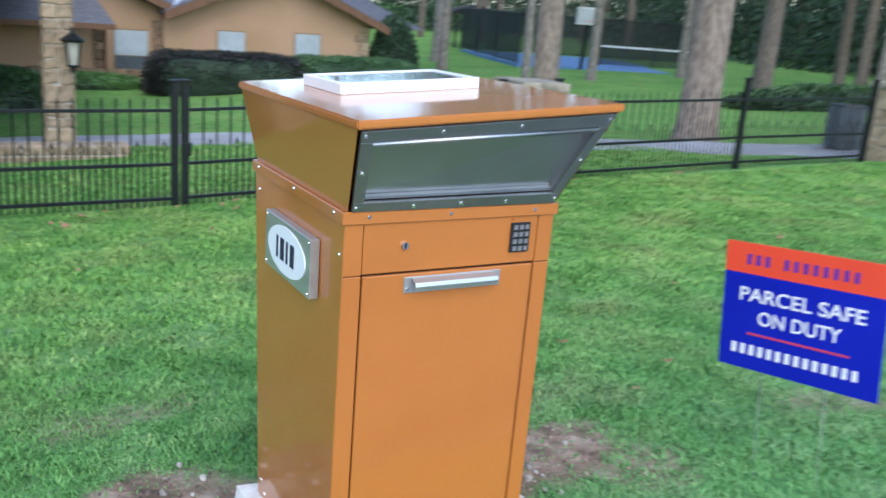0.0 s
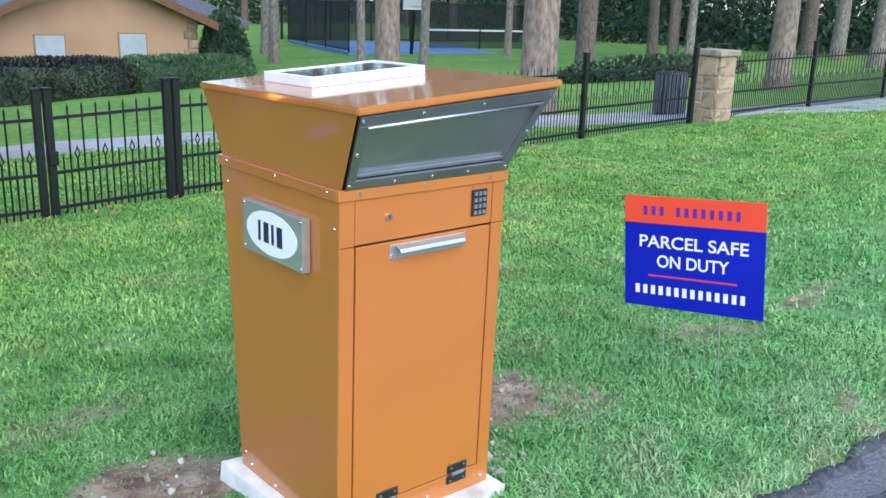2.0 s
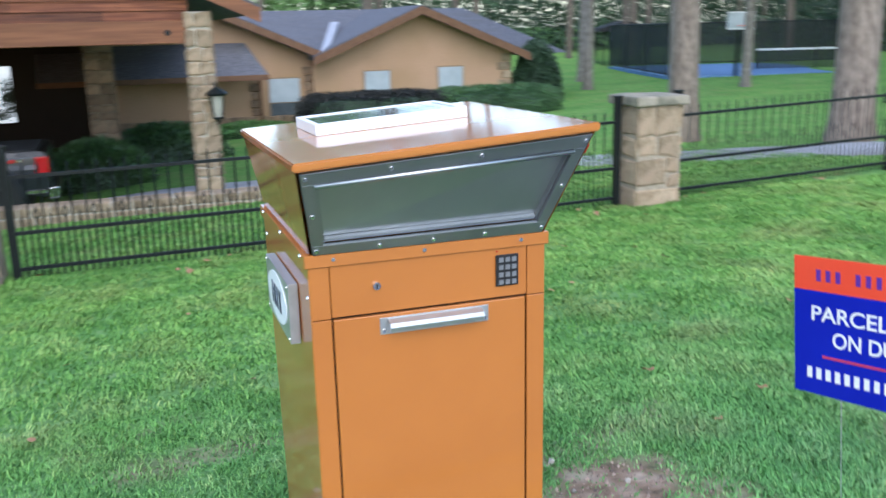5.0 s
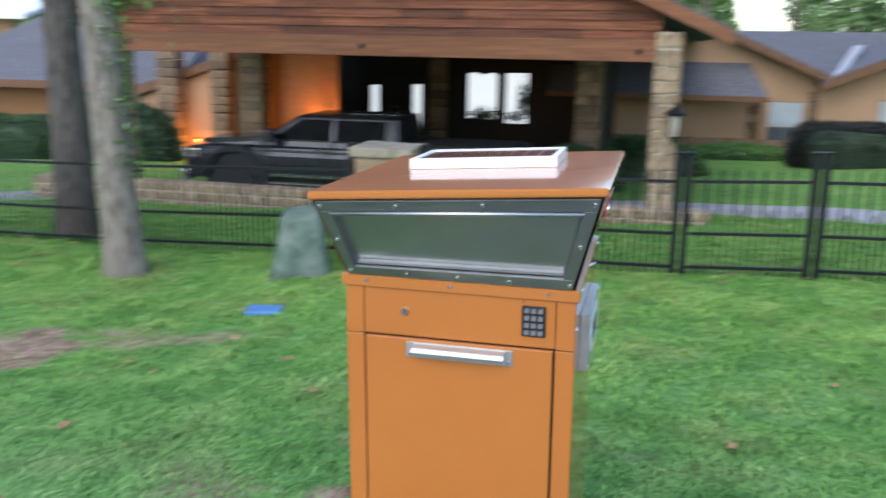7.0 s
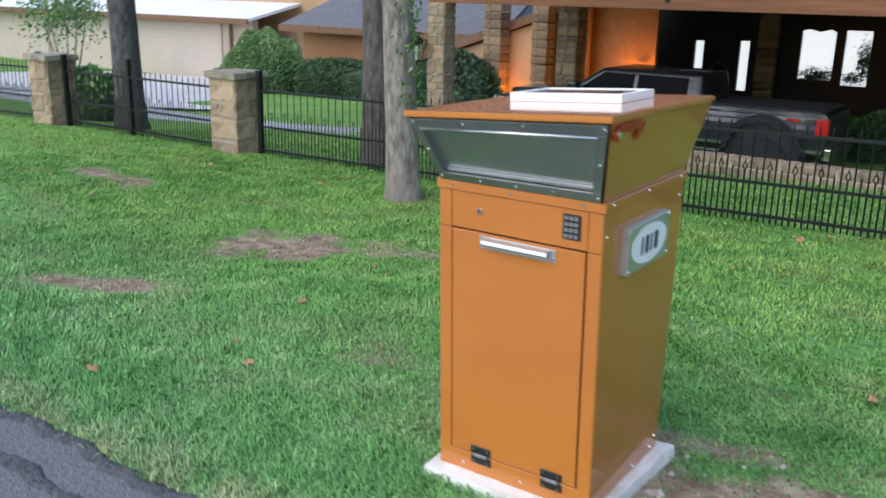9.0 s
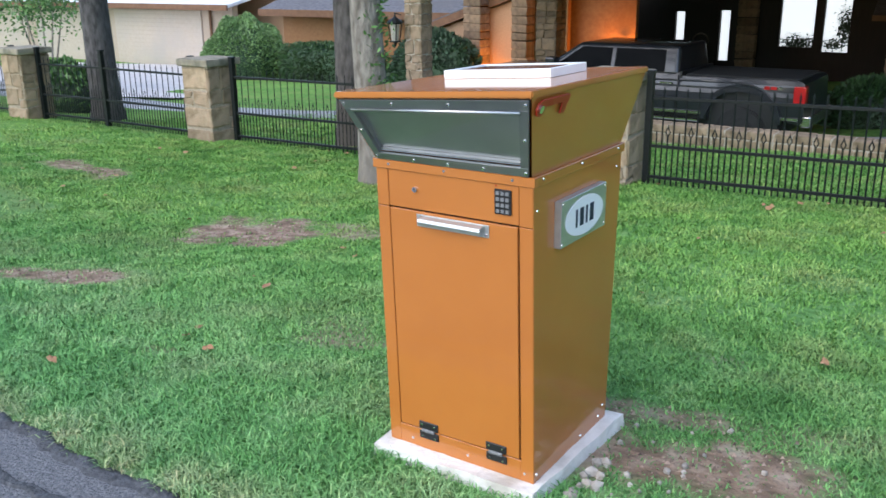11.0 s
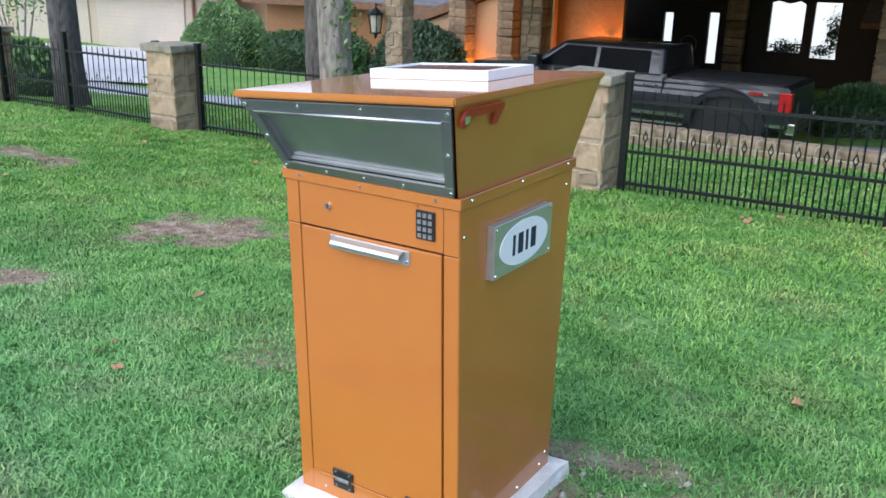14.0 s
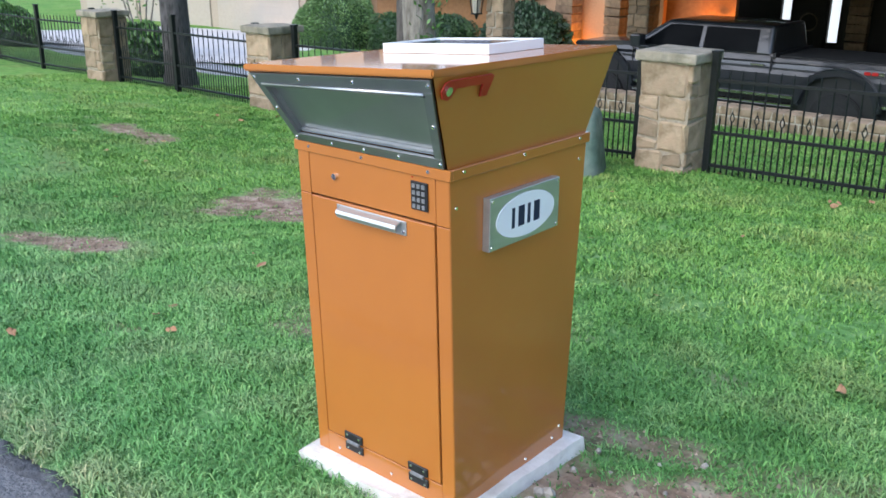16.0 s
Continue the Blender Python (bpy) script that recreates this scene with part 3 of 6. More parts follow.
# ledge band round the top of the body
led = box(-W - 0.008, W + 0.008, -0.008, 0.004, LEDGE - 0.006, LEDGE + 0.026, 0.002)
box(-W - 0.008, -W + 0.006, 0.004, D + 0.008, LEDGE - 0.006, LEDGE + 0.026, 0.002, led)
box(W - 0.006, W + 0.008, 0.004, D + 0.008, LEDGE - 0.006, LEDGE + 0.026, 0.002, led)
box(-W + 0.006, W - 0.006, D - 0.004, D + 0.008, LEDGE - 0.006, LEDGE + 0.026, 0.002, led)
part("ledge_band", P(led), ORANGE, pbox)
# flared hopper: walls as one open shell with thickness
HB = LEDGE + 0.024
lo = [(-0.300, -0.002), (0.300, -0.002), (0.300, 0.680), (-0.300, 0.680)]
hi = [(-0.348, -0.148), (0.372, -0.148), (0.372, 0.714), (-0.348, 0.714)]


def ring(pts, inset, z):
    cx, cy = sum(p[0] for p in pts) / 4, sum(p[1] for p in pts) / 4
    return [Vector((x - inset * np.sign(x - cx), y - inset * np.sign(y - cy), z if z is not None else lid_z(x, y) - 0.004)) for x, y in pts]


bm = bmesh.new()
rings = [[bm.verts.new(c) for c in ring(a, i, z)] for a, i, z in ((lo, 0, HB), (hi, 0, None), (hi, 0.004, None), (lo, 0.004, HB))]
for k, (ra, rb) in enumerate(zip(rings, rings[1:] + rings[:1])):
    for i in (0, 1, 2, 3):
        if i == 0 and k in (0, 2):
            continue
        bm.faces.new((ra[i], ra[(i + 1) % 4], rb[(i + 1) % 4], rb[i]))
part("hopper", P(bm), ORANGE, pbox)
# lid: sloping plate with a folded lip
lid = hull([(x, y, lid_z(x, y) - 0.020) for x, y in ((-0.352, -0.152), (0.376, -0.152), (0.376, 0.718), (-0.352, 0.718))] +
           [(x, y, lid_z(x, y)) for x, y in ((-0.352, -0.152), (0.376, -0.152), (0.376, 0.718), (-0.352, 0.718))], bevel=0.004)
part("lid", P(lid), ORANGE, pbox)


# steel front of the hopper, in the plane of the slanting face
def face_pt(u, v, out=0.0):
    """u from 0 to 1 across, v from 0 to 1 up the slanting front, out from its surface."""
    a = Vector((-0.300, -0.002, HB)).lerp(Vector((0.300, -0.002, HB)), u)
    zl, zr = lid_z(-0.348, -0.148) - 0.020, lid_z(0.372, -0.148) - 0.020
    b = Vector((-0.348, -0.140, zl)).lerp(Vector((0.372, -0.140, zr)), u)
    nrm = Vector((0, -0.87, -0.49))
    return a.lerp(b, v) + nrm * out


def strip(u0, u1, v0, v1, o0, o1, bm=None, bevel=0.001):
    q = [(u0, v0), (u1, v0), (u1, v1), (u0, v1)]
    return hull([face_pt(u, v, o0) for u, v in q] + [face_pt(u, v, o1) for u, v in q], bm, bevel)


fr = strip(0.015, 0.985, 0.02, 0.135, -0.004, 0.006)
strip(0.015, 0.985, 0.86, 0.985, -0.004, 0.006, fr)
strip(0.015, 0.060, 0.135, 0.86, -0.004, 0.006, fr)
strip(0.940, 0.985, 0.135, 0.86, -0.004, 0.006, fr)
frame_ob = part("chute_frame", P(fr), STEEL2, pbox, "dull steel frame round the drop chute")
chute = part("chute_door", P(strip(0.062, 0.938, 0.138, 0.857, -0.024, -0.016)), STEEL3, pbox, "recessed dull steel chute door")
for u in (0.061, 0.932):
    part("reveal", P(strip(u, u + 0.007, 0.14, 0.855, -0.024, -0.002)), STEEL2, chute)
part("hem", P(rod(face_pt(0.055, 0.835, 0.006), face_pt(0.945, 0.835, 0.006), 0.0065, seg=12)), STEEL, chute, "bright rolled steel hem", smooth=True)
part("hinge_strip", P(strip(0.07, 0.93, 0.145, 0.178, -0.016, -0.004)), STEEL2, chute, "scuffed steel hinge strip")
nq = Vector((0, -0.87, -0.49)).to_track_quat("Z", "Y").to_matrix().to_4x4()
for u, v in ((0.03, 0.93), (0.3, 0.925), (0.6, 0.925), (0.97, 0.93), (0.035, 0.5), (0.965, 0.5), (0.03, 0.075), (0.28, 0.07), (0.5, 0.07), (0.72, 0.07), (0.97, 0.075)):
    screw(frame_ob, Matrix.Translation(face_pt(u, v, 0.007) - Vector((0, 0, Z0))) @ nq)
fq, rq, lq = pose(0, 0, 0, 90), pose(0, 0, 0, 0, 90), pose(0, 0, 0, 0, -90)
for x in (-0.245, -0.02, 0.235):
    screw(pbox, Matrix.Translation((x, -0.009, LEDGE + 0.012 - Z0)) @ fq)
for y in (0.05, 0.33, 0.63):
    screw(pbox, Matrix.Translation((W + 0.009, y, LEDGE + 0.014 - Z0)) @ rq)
    screw(pbox, Matrix.Translation((-W - 0.009, y, LEDGE + 0.014 - Z0)) @ lq)
for y, z in ((0.025, 1.0), (0.02, 0.06), (0.645, 1.03), (0.645, 0.09), (0.42, 0.05), (0.60, 0.06)):
    screw(pbox, T(W + 0.001, y, z) @ rq)
    screw(pbox, T(-W - 0.001, y, z) @ lq)
for x in (-0.20, 0.04, 0.27):
    screw(pbox, T(x, -0.003, 0.062) @ fq)
# lock
lock = part("lock", P(rod((-0.142, -0.001, 1.019), (-0.142, -0.009, 1.019), 0.0095, seg=16)), CHROME, pbox, "chrome cam lock", smooth=False)
part("keyhole", P(box(-0.1435, -0.1405, -0.0100, -0.0088, 1.013, 1.025)), BLACKP, lock)
# keypad
kp = part("keypad", P(box(0.168, 0.229, -0.008, -0.001, 0.980, 1.062, 0.002)), BLACKP, pbox, "black twelve-key keypad")
key_mesh = mesh_of(box(-0.0062, 0.0062, -0.003, 0.0, -0.0062, 0.0062, 0.001), "key", KEY)
for i in range(3):
    for j in range(4):
        part("key", key_mesh, None, kp, m=T(0.181 + 0.0175 * i, -0.0078, 0.991 + 0.0195 * j))
part("keypad_light", P(rod((0.172, -0.001, 1.071), (0.172, -0.004, 1.071), 0.0022, seg=8)), REDLAMP, pbox, "small red indicator light")
# handle: plate with a folded hood
part_h = part("handle", P(box(-0.138, 0.146, -0.007, -0.004, 0.893, 0.936, 0.001)), PLAQUE, door, "brushed steel pull handle")
hood = prism([(-0.007, 0.933), (-0.030, 0.926), (-0.034, 0.916), (-0.030, 0.906), (-0.027, 0.908), (-0.030, 0.915), (-0.027, 0.922), (-0.007, 0.929)], "x", -0.118, 0.126)
hood = part("hood", P(hood), PLAQUE, part_h)
hood.parent = pbox
hood.name = "handle_hood"
for x in (-0.128, 0.136):
    screw(pbox, T(x, -0.008, 0.903) @ fq)


def hinge(x):
    h = part("hinge", P(box(x - 0.041, x + 0.041, -0.011, -0.004, 0.116, 0.146, 0.002)), BLACKP, pbox, "black plastic hinge")
    part("lower_leaf", P(box(x - 0.041, x + 0.041, -0.009, -0.002, 0.076, 0.106, 0.002)), BLACKP, h)
    part("knuckle", P(rod((x - 0.026, -0.011, 0.111), (x + 0.026, -0.011, 0.111), 0.007, seg=10)), KEY, h)
    for dx in (-0.027, 0.027):
        for z in (0.135, 0.086):
            screw(h, T(x + dx, -0.0115 if z > 0.1 else -0.0095, z) @ fq @ Matrix.Scale(0.8, 4))


hinge(-0.125), hinge(0.160)
# number plaques, one on each side: a shallow tray with an oval and bars for its number
oval_mesh = {}
for side, rot in ((1, 90), (-1, -90)):
    pl = thing("number_plaque", "grey metal plaque with white oval on the parcel box", "plaque", (side * (W + 0.001), 0.320, 0.926), rot, group="plaques on the parcel box")
    part("tray", box(-0.175, 0.175, -0.026, 0.0, -0.079, 0.079, 0.0015), PLAQUE, pl)
    bm = bmesh.new()
    bmesh.ops.create_circle(bm, cap_ends=True, segments=56, radius=1.0, matrix=pose(0, 0, 0, 90) @ Matrix.Diagonal((0.146, 0.066, 1, 1)))
    ext = bmesh.ops.extrude_face_region(bm, geom=bm.faces[:])
    bmesh.ops.translate(bm, verts=[v for v in ext["geom"] if isinstance(v, bmesh.types.BMVert)], vec=(0, -0.002, 0))
    bmesh.ops.translate(bm, verts=bm.verts[:], vec=(0, -0.0262, 0))
    part("oval", bm, WHITEV, pl, "white oval")
    for i, wdt in enumerate((0.014, 0.030, 0.014, 0.030)):
        x = (-0.066, -0.026, 0.012, 0.052)[i]
        part("number_bar", box(x - wdt / 2, x + wdt / 2, -0.0295, -0.028, -0.031, 0.031, 0.0004), NAVY, pl, "dark navy bar")
    for x in (-0.164, 0.164):
        for z in (-0.068, 0.068):
            screw(pl, Matrix.Translation((x, -0.027, z)) @ pose(0, 0, 0, 90) @ Matrix.Scale(0.8, 4))
# red signal flag on the hopper's right wall
flag = thing("signal_flag", "red metal mailbox flag folded against the box", "flag", (0.3635, -0.084, 1.338), 0)
flag.rotation_euler = Euler((0, radians(15.2), 0))
outline = [(-0.026, 0.0), (-0.018, 0.020), (0.0, 0.027), (0.170, 0.027), (0.180, 0.022), (0.165, -0.032), (0.135, -0.032), (0.138, 0.004), (0.030, 0.004), (0.020, -0.016), (0.004, -0.026), (-0.016, -0.020)]
part("blade", prism(outline, "x", -0.002, 0.003, 0.0006), FLAG, flag, m=Matrix.Translation((0.003, 0, 0)))
part("pivot", rod((0.004, 0, 0), (0.010, 0, 0), 0.012, seg=14), CHROME, flag, "chrome pivot bolt")
# solar panel
SX0, SX1, SY0, SY1, STILT = -0.21, 0.21, 0.285, 0.56, 0.0
sol = thing("solar_panel", "white-framed solar panel on the box lid", "solar panel", ((SX0 + SX1) / 2, (SY0 + SY1) / 2, lid_z((SX0 + SX1) / 2, (SY0 + SY1) / 2)), 0)
sol.rotation_euler = Euler((radians(-0.63), radians(-3.77), 0))
hx, hy = (SX1 - SX0) / 2, (SY1 - SY0) / 2
fb = box(-hx, hx, -hy, -hy + 0.015, 0.0005, 0.030, 0.001)
box(-hx, hx, hy - 0.015, hy, 0.0005, 0.030, 0.001, fb)
box(-hx, -hx + 0.015, -hy + 0.015, hy - 0.015, 0.0005, 0.030, 0.001, fb)
box(hx - 0.015, hx, -hy + 0.015, hy - 0.015, 0.0005, 0.030, 0.001, fb)
part("frame", fb, WHITEV, sol, "white painted metal frame")
cell_mesh = mesh_of(box(-0.5, 0.5, -0.5, 0.5, -0.5, 0.5), "cell", CELL)
nx = 9
part("backing", box(-hx + 0.013, hx - 0.013, -hy + 0.013, hy - 0.013, 0.015, 0.0235), WHITEV, sol)
cw, ch = (2 * hx - 0.036) / nx, (2 * hy - 0.036) / 2
for i in range(nx):
    for j in range(2):
        part("cell", cell_mesh, None, sol, m=Matrix.Translation((-hx + 0.018 + cw * (i + 0.5), -hy + 0.018 + ch * (j + 0.5), 0.0255)) @ Matrix.Diagonal((cw - 0.003, ch - 0.004, 0.003, 1)))

# ---- yard sign ----
SGA = math.degrees(math.atan2(-0.589, 0.147))
sign = thing("yard_sign", "coral and blue plastic yard sign on wire legs in the lawn", "yard sign", (1.590, 0.098, 0.0), SGA)
sign.rotation_euler = Euler((0, radians(-5.0), radians(SGA)), "XYZ")
SW, SB, ST, SPLIT = 0.305, 0.355, 0.845, 0.727
part("blue_board", box(-SW, SW, -0.003, 0.003, SB, SPLIT), SIGNB, sign, "blue corrugated board")
part("coral_board", box(-SW, SW, -0.003, 0.003, SPLIT, ST), SIGNR, sign, "coral red header")


def letters(text, x, z, size, parent, material, width):
    cu = bpy.data.curves.new("lettering", "FONT")
    cu.body, cu.size, cu.align_x, cu.align_y, cu.extrude, cu.offset = text, size, "CENTER", "CENTER", 0.0008, 0.001
    tmp = bpy.data.objects.new("tmp", cu)
    scene.collection.objects.link(tmp)
    me = bpy.data.meshes.new_from_object(tmp.evaluated_get(bpy.context.evaluated_depsgraph_get()))
    bpy.data.objects.remove(tmp)
    me.materials.clear()
    me.materials.append(material)
    k = width / max(1e-6, max(v.co.x for v in me.vertices) - min(v.co.x for v in me.vertices))
    part("lettering", me, None, parent, m=Matrix.Translation((x, -0.0042, z)) @ pose(0, 0, 0, 90) @ Matrix.Diagonal((k, 1, 1, 1)))


letters("PARCEL SAFE", 0.0, 0.645, 0.075, sign, WHITEV, 0.475)
letters("ON DUTY", 0.0, 0.560, 0.075, sign, WHITEV, 0.315)
part("underline", box(-0.195, 0.195, -0.0045, -0.0032, 0.492, 0.500), SIGNLINE, sign)


def wording(z, height, x0, x1, groups, thick, material):
    """A line of writing as a row of plain upright bars, in groups."""
    count = sum(groups) + len(groups) - 1
    step, k = (x1 - x0) / count, 0
    bar = mesh_of(box(-thick / 2, thick / 2, -0.0045, -0.0032, -height / 2, height / 2), "wording_bar", material)
    for g in groups:
        for _ in range(g):
            part("wording_bar", bar, None, sign, m=Matrix.Translation((x0 + step * (k + 0.5), 0, z)))
            k += 1
        k += 1


wording(0.783, 0.040, -0.228, 0.212, (3, 8), 0.017, SIGNP)
wording(0.432, 0.040, -0.262, 0.238, (14,), 0.019, WHITEV)
for x in (-0.125, 0.125):
    part("wire_leg", rod((x, 0.0, -0.2), (x, 0.0, SB + 0.1), 0.0018, seg=6), WIRE, sign)


# ---- fence ----
FY = 6.1
long_mesh = mesh_of(rod((0, 0, 0.02), (0, 0, 0.945), 0.0085, seg=4, bm=rod((0, 0, 0.945), (0, 0, 0.99), 0.011, 0.001, 4)), "picket", IRON)
short_mesh = mesh_of(rod((0, 0, 0.02), (0, 0, 0.52), 0.0085, seg=4, bm=rod((0, 0, 0.52), (0, 0, 0.56), 0.010, 0.001, 4)), "short_picket", IRON)
bm = rod((0, 0, 0.02), (0, 0, 0.50), 0.0085, seg=4)
for a, b in (((0, 0.50), (0.022, 0.545)), ((0.022, 0.545), (0, 0.60)), ((0, 0.60), (-0.022, 0.545)), ((-0.022, 0.545), (0, 0.50))):
    rod((a[0], 0, a[1]), (b[0], 0, b[1]), 0.006, seg=4, bm=bm)
rod((0, 0, 0.59), (0, 0, 0.625), 0.007, 0.001, 4, bm)
diamond_mesh = mesh_of(bm, "diamond_picket", IRON)
post_mesh = mesh_of(box(-0.032, 0.032, -0.032, 0.032, -0.15, 1.12, 0.003, box(-0.040, 0.040, -0.040, 0.040, 1.12, 1.14, 0.004)), "post", IRON)
RAILS = (0.09, 0.40, 0.875)


def fence_panel(x0, x1, name="iron_fence", near=True):
    label = "black iron fence panel with spear and diamond pickets" if name == "iron_fence" else "closed black iron garden gate in the fence"
    z0, z1 = gz(x0, FY), gz(x1, FY)
    f = thing(name, label, "fence" if name == "iron_fence" else "gate", ((x0 + x1) / 2, FY, (z0 + z1) / 2), group="iron fence panels" if name == "iron_fence" else "")
    L, dz = x1 - x0, z1 - z0
    for r in RAILS:
        part("rail", hull([(-L / 2, -0.016, r - 0.014 - dz / 2), (L / 2, -0.016, r - 0.014 + dz / 2), (L / 2, 0.016, r - 0.014 + dz / 2), (-L / 2, 0.016, r - 0.014 - dz / 2),
                           (-L / 2, -0.016, r + 0.014 - dz / 2), (L / 2, -0.016, r + 0.014 + dz / 2), (L / 2, 0.016, r + 0.014 + dz / 2), (-L / 2, 0.016, r + 0.014 - dz / 2)]), IRON, f)
    n = max(2, round(L / 0.116))
    far = None if near else bmesh.new()
    for i in range(n):
        for k, x in ((0, (i + 0.0) / n), (1, (i + 0.5) / n)):
            if i == 0 and k == 0:
                continue
            me = long_mesh if k == 0 else (diamond_mesh if i % 2 else short_mesh)
            m = Matrix.Translation((-L / 2 + x * L, 0, dz * (x - 0.5)))
            if near:
                part(me.name, me, None, f, m=m)
            else:
                tmp = me.copy()
                tmp.transform(m)
                far.from_mesh(tmp)
                bpy.data.meshes.remove(tmp)
    if far:
        tagged(part("pickets", far, IRON, f), kind="stuff")
    return f


def fence_post(x, dy=0.0):
    ob = part("fence_post", post_mesh, None)
    ob.location = (x, FY + dy, gz(x, FY))
    tagged(ob, "square black iron fence post with a flat cap", "fence post", "iron fence posts")


PILLARS = (-16.9, -12.15, -7.90, -2.02, 4.41, 10.62)
for a, b, near in ((-22.5, -19.9, False), (-19.9, -17.4, False), (-16.6, -14.4, False), (-14.4, -12.5, False), (-11.8, -10.2, False), (-10.2, -8.25, False), (-7.45, -5.15, True), (-5.15, -2.40, True),
                   (-1.66, 0.69, True), (1.93, 4.06, True), (4.78, 7.65, True), (7.65, 10.1, False), (10.9, 13.6, False), (13.6, 16.4, False), (16.4, 19.2, False), (19.2, 22.0, False), (22.0, 25.0, False)):
    fence_panel(a + 0.03, b - 0.03)
gate = fence_panel(0.82, 1.80, "gate")
part("latch", box(-0.56, -0.48, -0.05, 0.02, 0.45, 0.57, 0.006), IRON, gate)
for x in (-22.5, -19.9, -17.4, -16.6, -14.4, -12.5, -11.8, -10.2, -8.25, -7.45, -5.15, -2.40, -1.66, 0.69, 0.78, 1.84, 1.93, 4.06, 4.78, 7.65, 10.1, 10.9, 13.6, 16.4, 19.2, 22.0, 25.0):
    fence_post(x)


def stone_block(w, d, h, seed, material=None):
    bm = box(-w / 2, w / 2, -d / 2, d / 2, -h / 2, h / 2, min(0.028, 0.2 * h), seg=2)
    rng = random.Random(seed)
    skew = [[rng.uniform(-0.014, 0.014), rng.uniform(-0.022, 0.022)] for _ in range(4)]
    for v in bm.verts:
        s = skew[(v.co.x > 0) + 2 * (v.co.z > 0)]
        v.co += Vector((s[0], 0, s[1]))
        v.co += Vector([rng.uniform(-0.007, 0.007) for _ in range(3)])
    return mesh_of(bm, "stone", material or STONE)


def pillar():
    p = thing("stone_pillar", "tan sandstone block fence pillar with a grey cap", "stone pillar", group="sandstone fence pillars")
    part("core", box(-0.291, 0.291, -0.291, 0.291, -0.15, 1.06), MORTAR, p, "mortar joints")
    rng = random.Random(5)
    z, k = -0.03, 0
    for h in (0.24, 0.30, 0.22, 0.31):
        for q in range(4):
            cut = rng.uniform(-0.10, 0.10)
            spans = [(-0.30, 0.27)] if rng.random() < 0.3 else [(-0.30, cut), (cut, 0.27)]
            for a, b in spans:
                zs = [(z, z + h)] if (b - a > 0.3 or rng.random() < 0.6) else [(z, z + h * 0.45), (z + h * 0.45, z + h)]
                for za, zb in zs:
                    k += 1
                    me = stone_block(b - a - 0.010, 0.07, zb - za - 0.010, k)
                    part("stone", me, None, p, m=pose(0, 0, 0, 0, 0, 90 * q) @ Matrix.Translation(((a + b) / 2, -0.268 - rng.uniform(0, 0.012), (za + zb) / 2)))
        z += h
    cap = box(-0.355, 0.355, -0.355, 0.355, 1.04, 1.135, 0.018, seg=2)
    bmesh.ops.subdivide_edges(cap, edges=cap.edges[:], cuts=2, use_grid_fill=True)
    for v in cap.verts:
        v.co += 0.010 * noise.noise_vector(v.co * 6) + 0.005 * noise.noise_vector(v.co * 23)
    part("cap", cap, CAPST, p, "weathered grey capstone")
    return p


first = pillar()
for i, x in enumerate(PILLARS):
    m = pose(x, FY, gz(x, FY) - 0.01, 0, 0, (0, 90, 180, 0, 90, 270)[i]) @ Matrix.Diagonal((0.82, 0.82, 0.97, 1) if i == 5 else (0.92, 0.92, 1, 1))
    if i == 0:
        first.matrix_world = m
    else:
        copy_thing(first, m)

# ---- utility box, valve lid, trash bin ----
ub = thing("utility_box", "green sloped metal utility pedestal standing on the lawn", "utility box", (-2.62, 5.35, gz(-2.62, 5.35) - 0.03), 20)
bm = hull([(-0.29, -0.27, -0.05), (0.27, -0.27, -0.05), (0.27, 0.27, -0.05), (-0.29, 0.27, -0.05), (-0.17, -0.17, 0.60), (0.19, -0.17, 0.64), (0.19, 0.19, 0.66), (-0.17, 0.19, 0.62)])
bmesh.ops.bevel(bm, geom=bm.edges[:], offset=0.085, segments=4, affect="EDGES", profile=0.5)
part("housing", bm, UTIL, ub, smooth=True)
part("skirt", hull([(-0.31, -0.29, -0.06), (0.29, -0.29, -0.06), (0.29, 0.29, -0.06), (-0.31, 0.29, -0.06), (-0.295, -0.275, 0.05), (0.275, -0.275, 0.05), (0.275, 0.275, 0.05), (-0.295, 0.275, 0.05)], bevel=0.02), UTIL, ub)
vl = box(-0.13, 0.13, -0.10, 0.10, -0.02, 0.02, 0.01)
solid("valve_lid", vl, BLUELID, "small blue plastic valve cover in the grass", "valve cover", m=pose(-2.32, 3.86, gz(-2.32, 3.86) + 0.02, 0, 0, 15))
tb = thing("trash_bin", "dark grey slatted trash bin behind the fence", "trash bin", (11.35, 7.4, gz(11.35, 7.4)))
tb.scale = (0.86, 0.86, 0.86)
part("liner", rod((0, 0, 0.03), (0, 0, 0.78), 0.27, 0.29, 20), BLACKP, tb)
slat_mesh = mesh_of(box(-0.028, 0.028, -0.008, 0.008, 0.05, 0.80, 0.003), "slat", mat("slate_blue_slat", (0.07, 0.085, 0.10), (0.09, 0.11, 0.13), 8, 0.5))
for i in range(24):
    a = 2 * math.pi * i / 24
    part("slat", slat_mesh, None, tb, m=pose(0.31 * math.sin(a), -0.31 * math.cos(a), 0, 0, 0, math.degrees(a)))
part("rim", rod((0, 0, 0.80), (0, 0, 0.83), 0.33, 0.32, 24), BLACKP, tb)


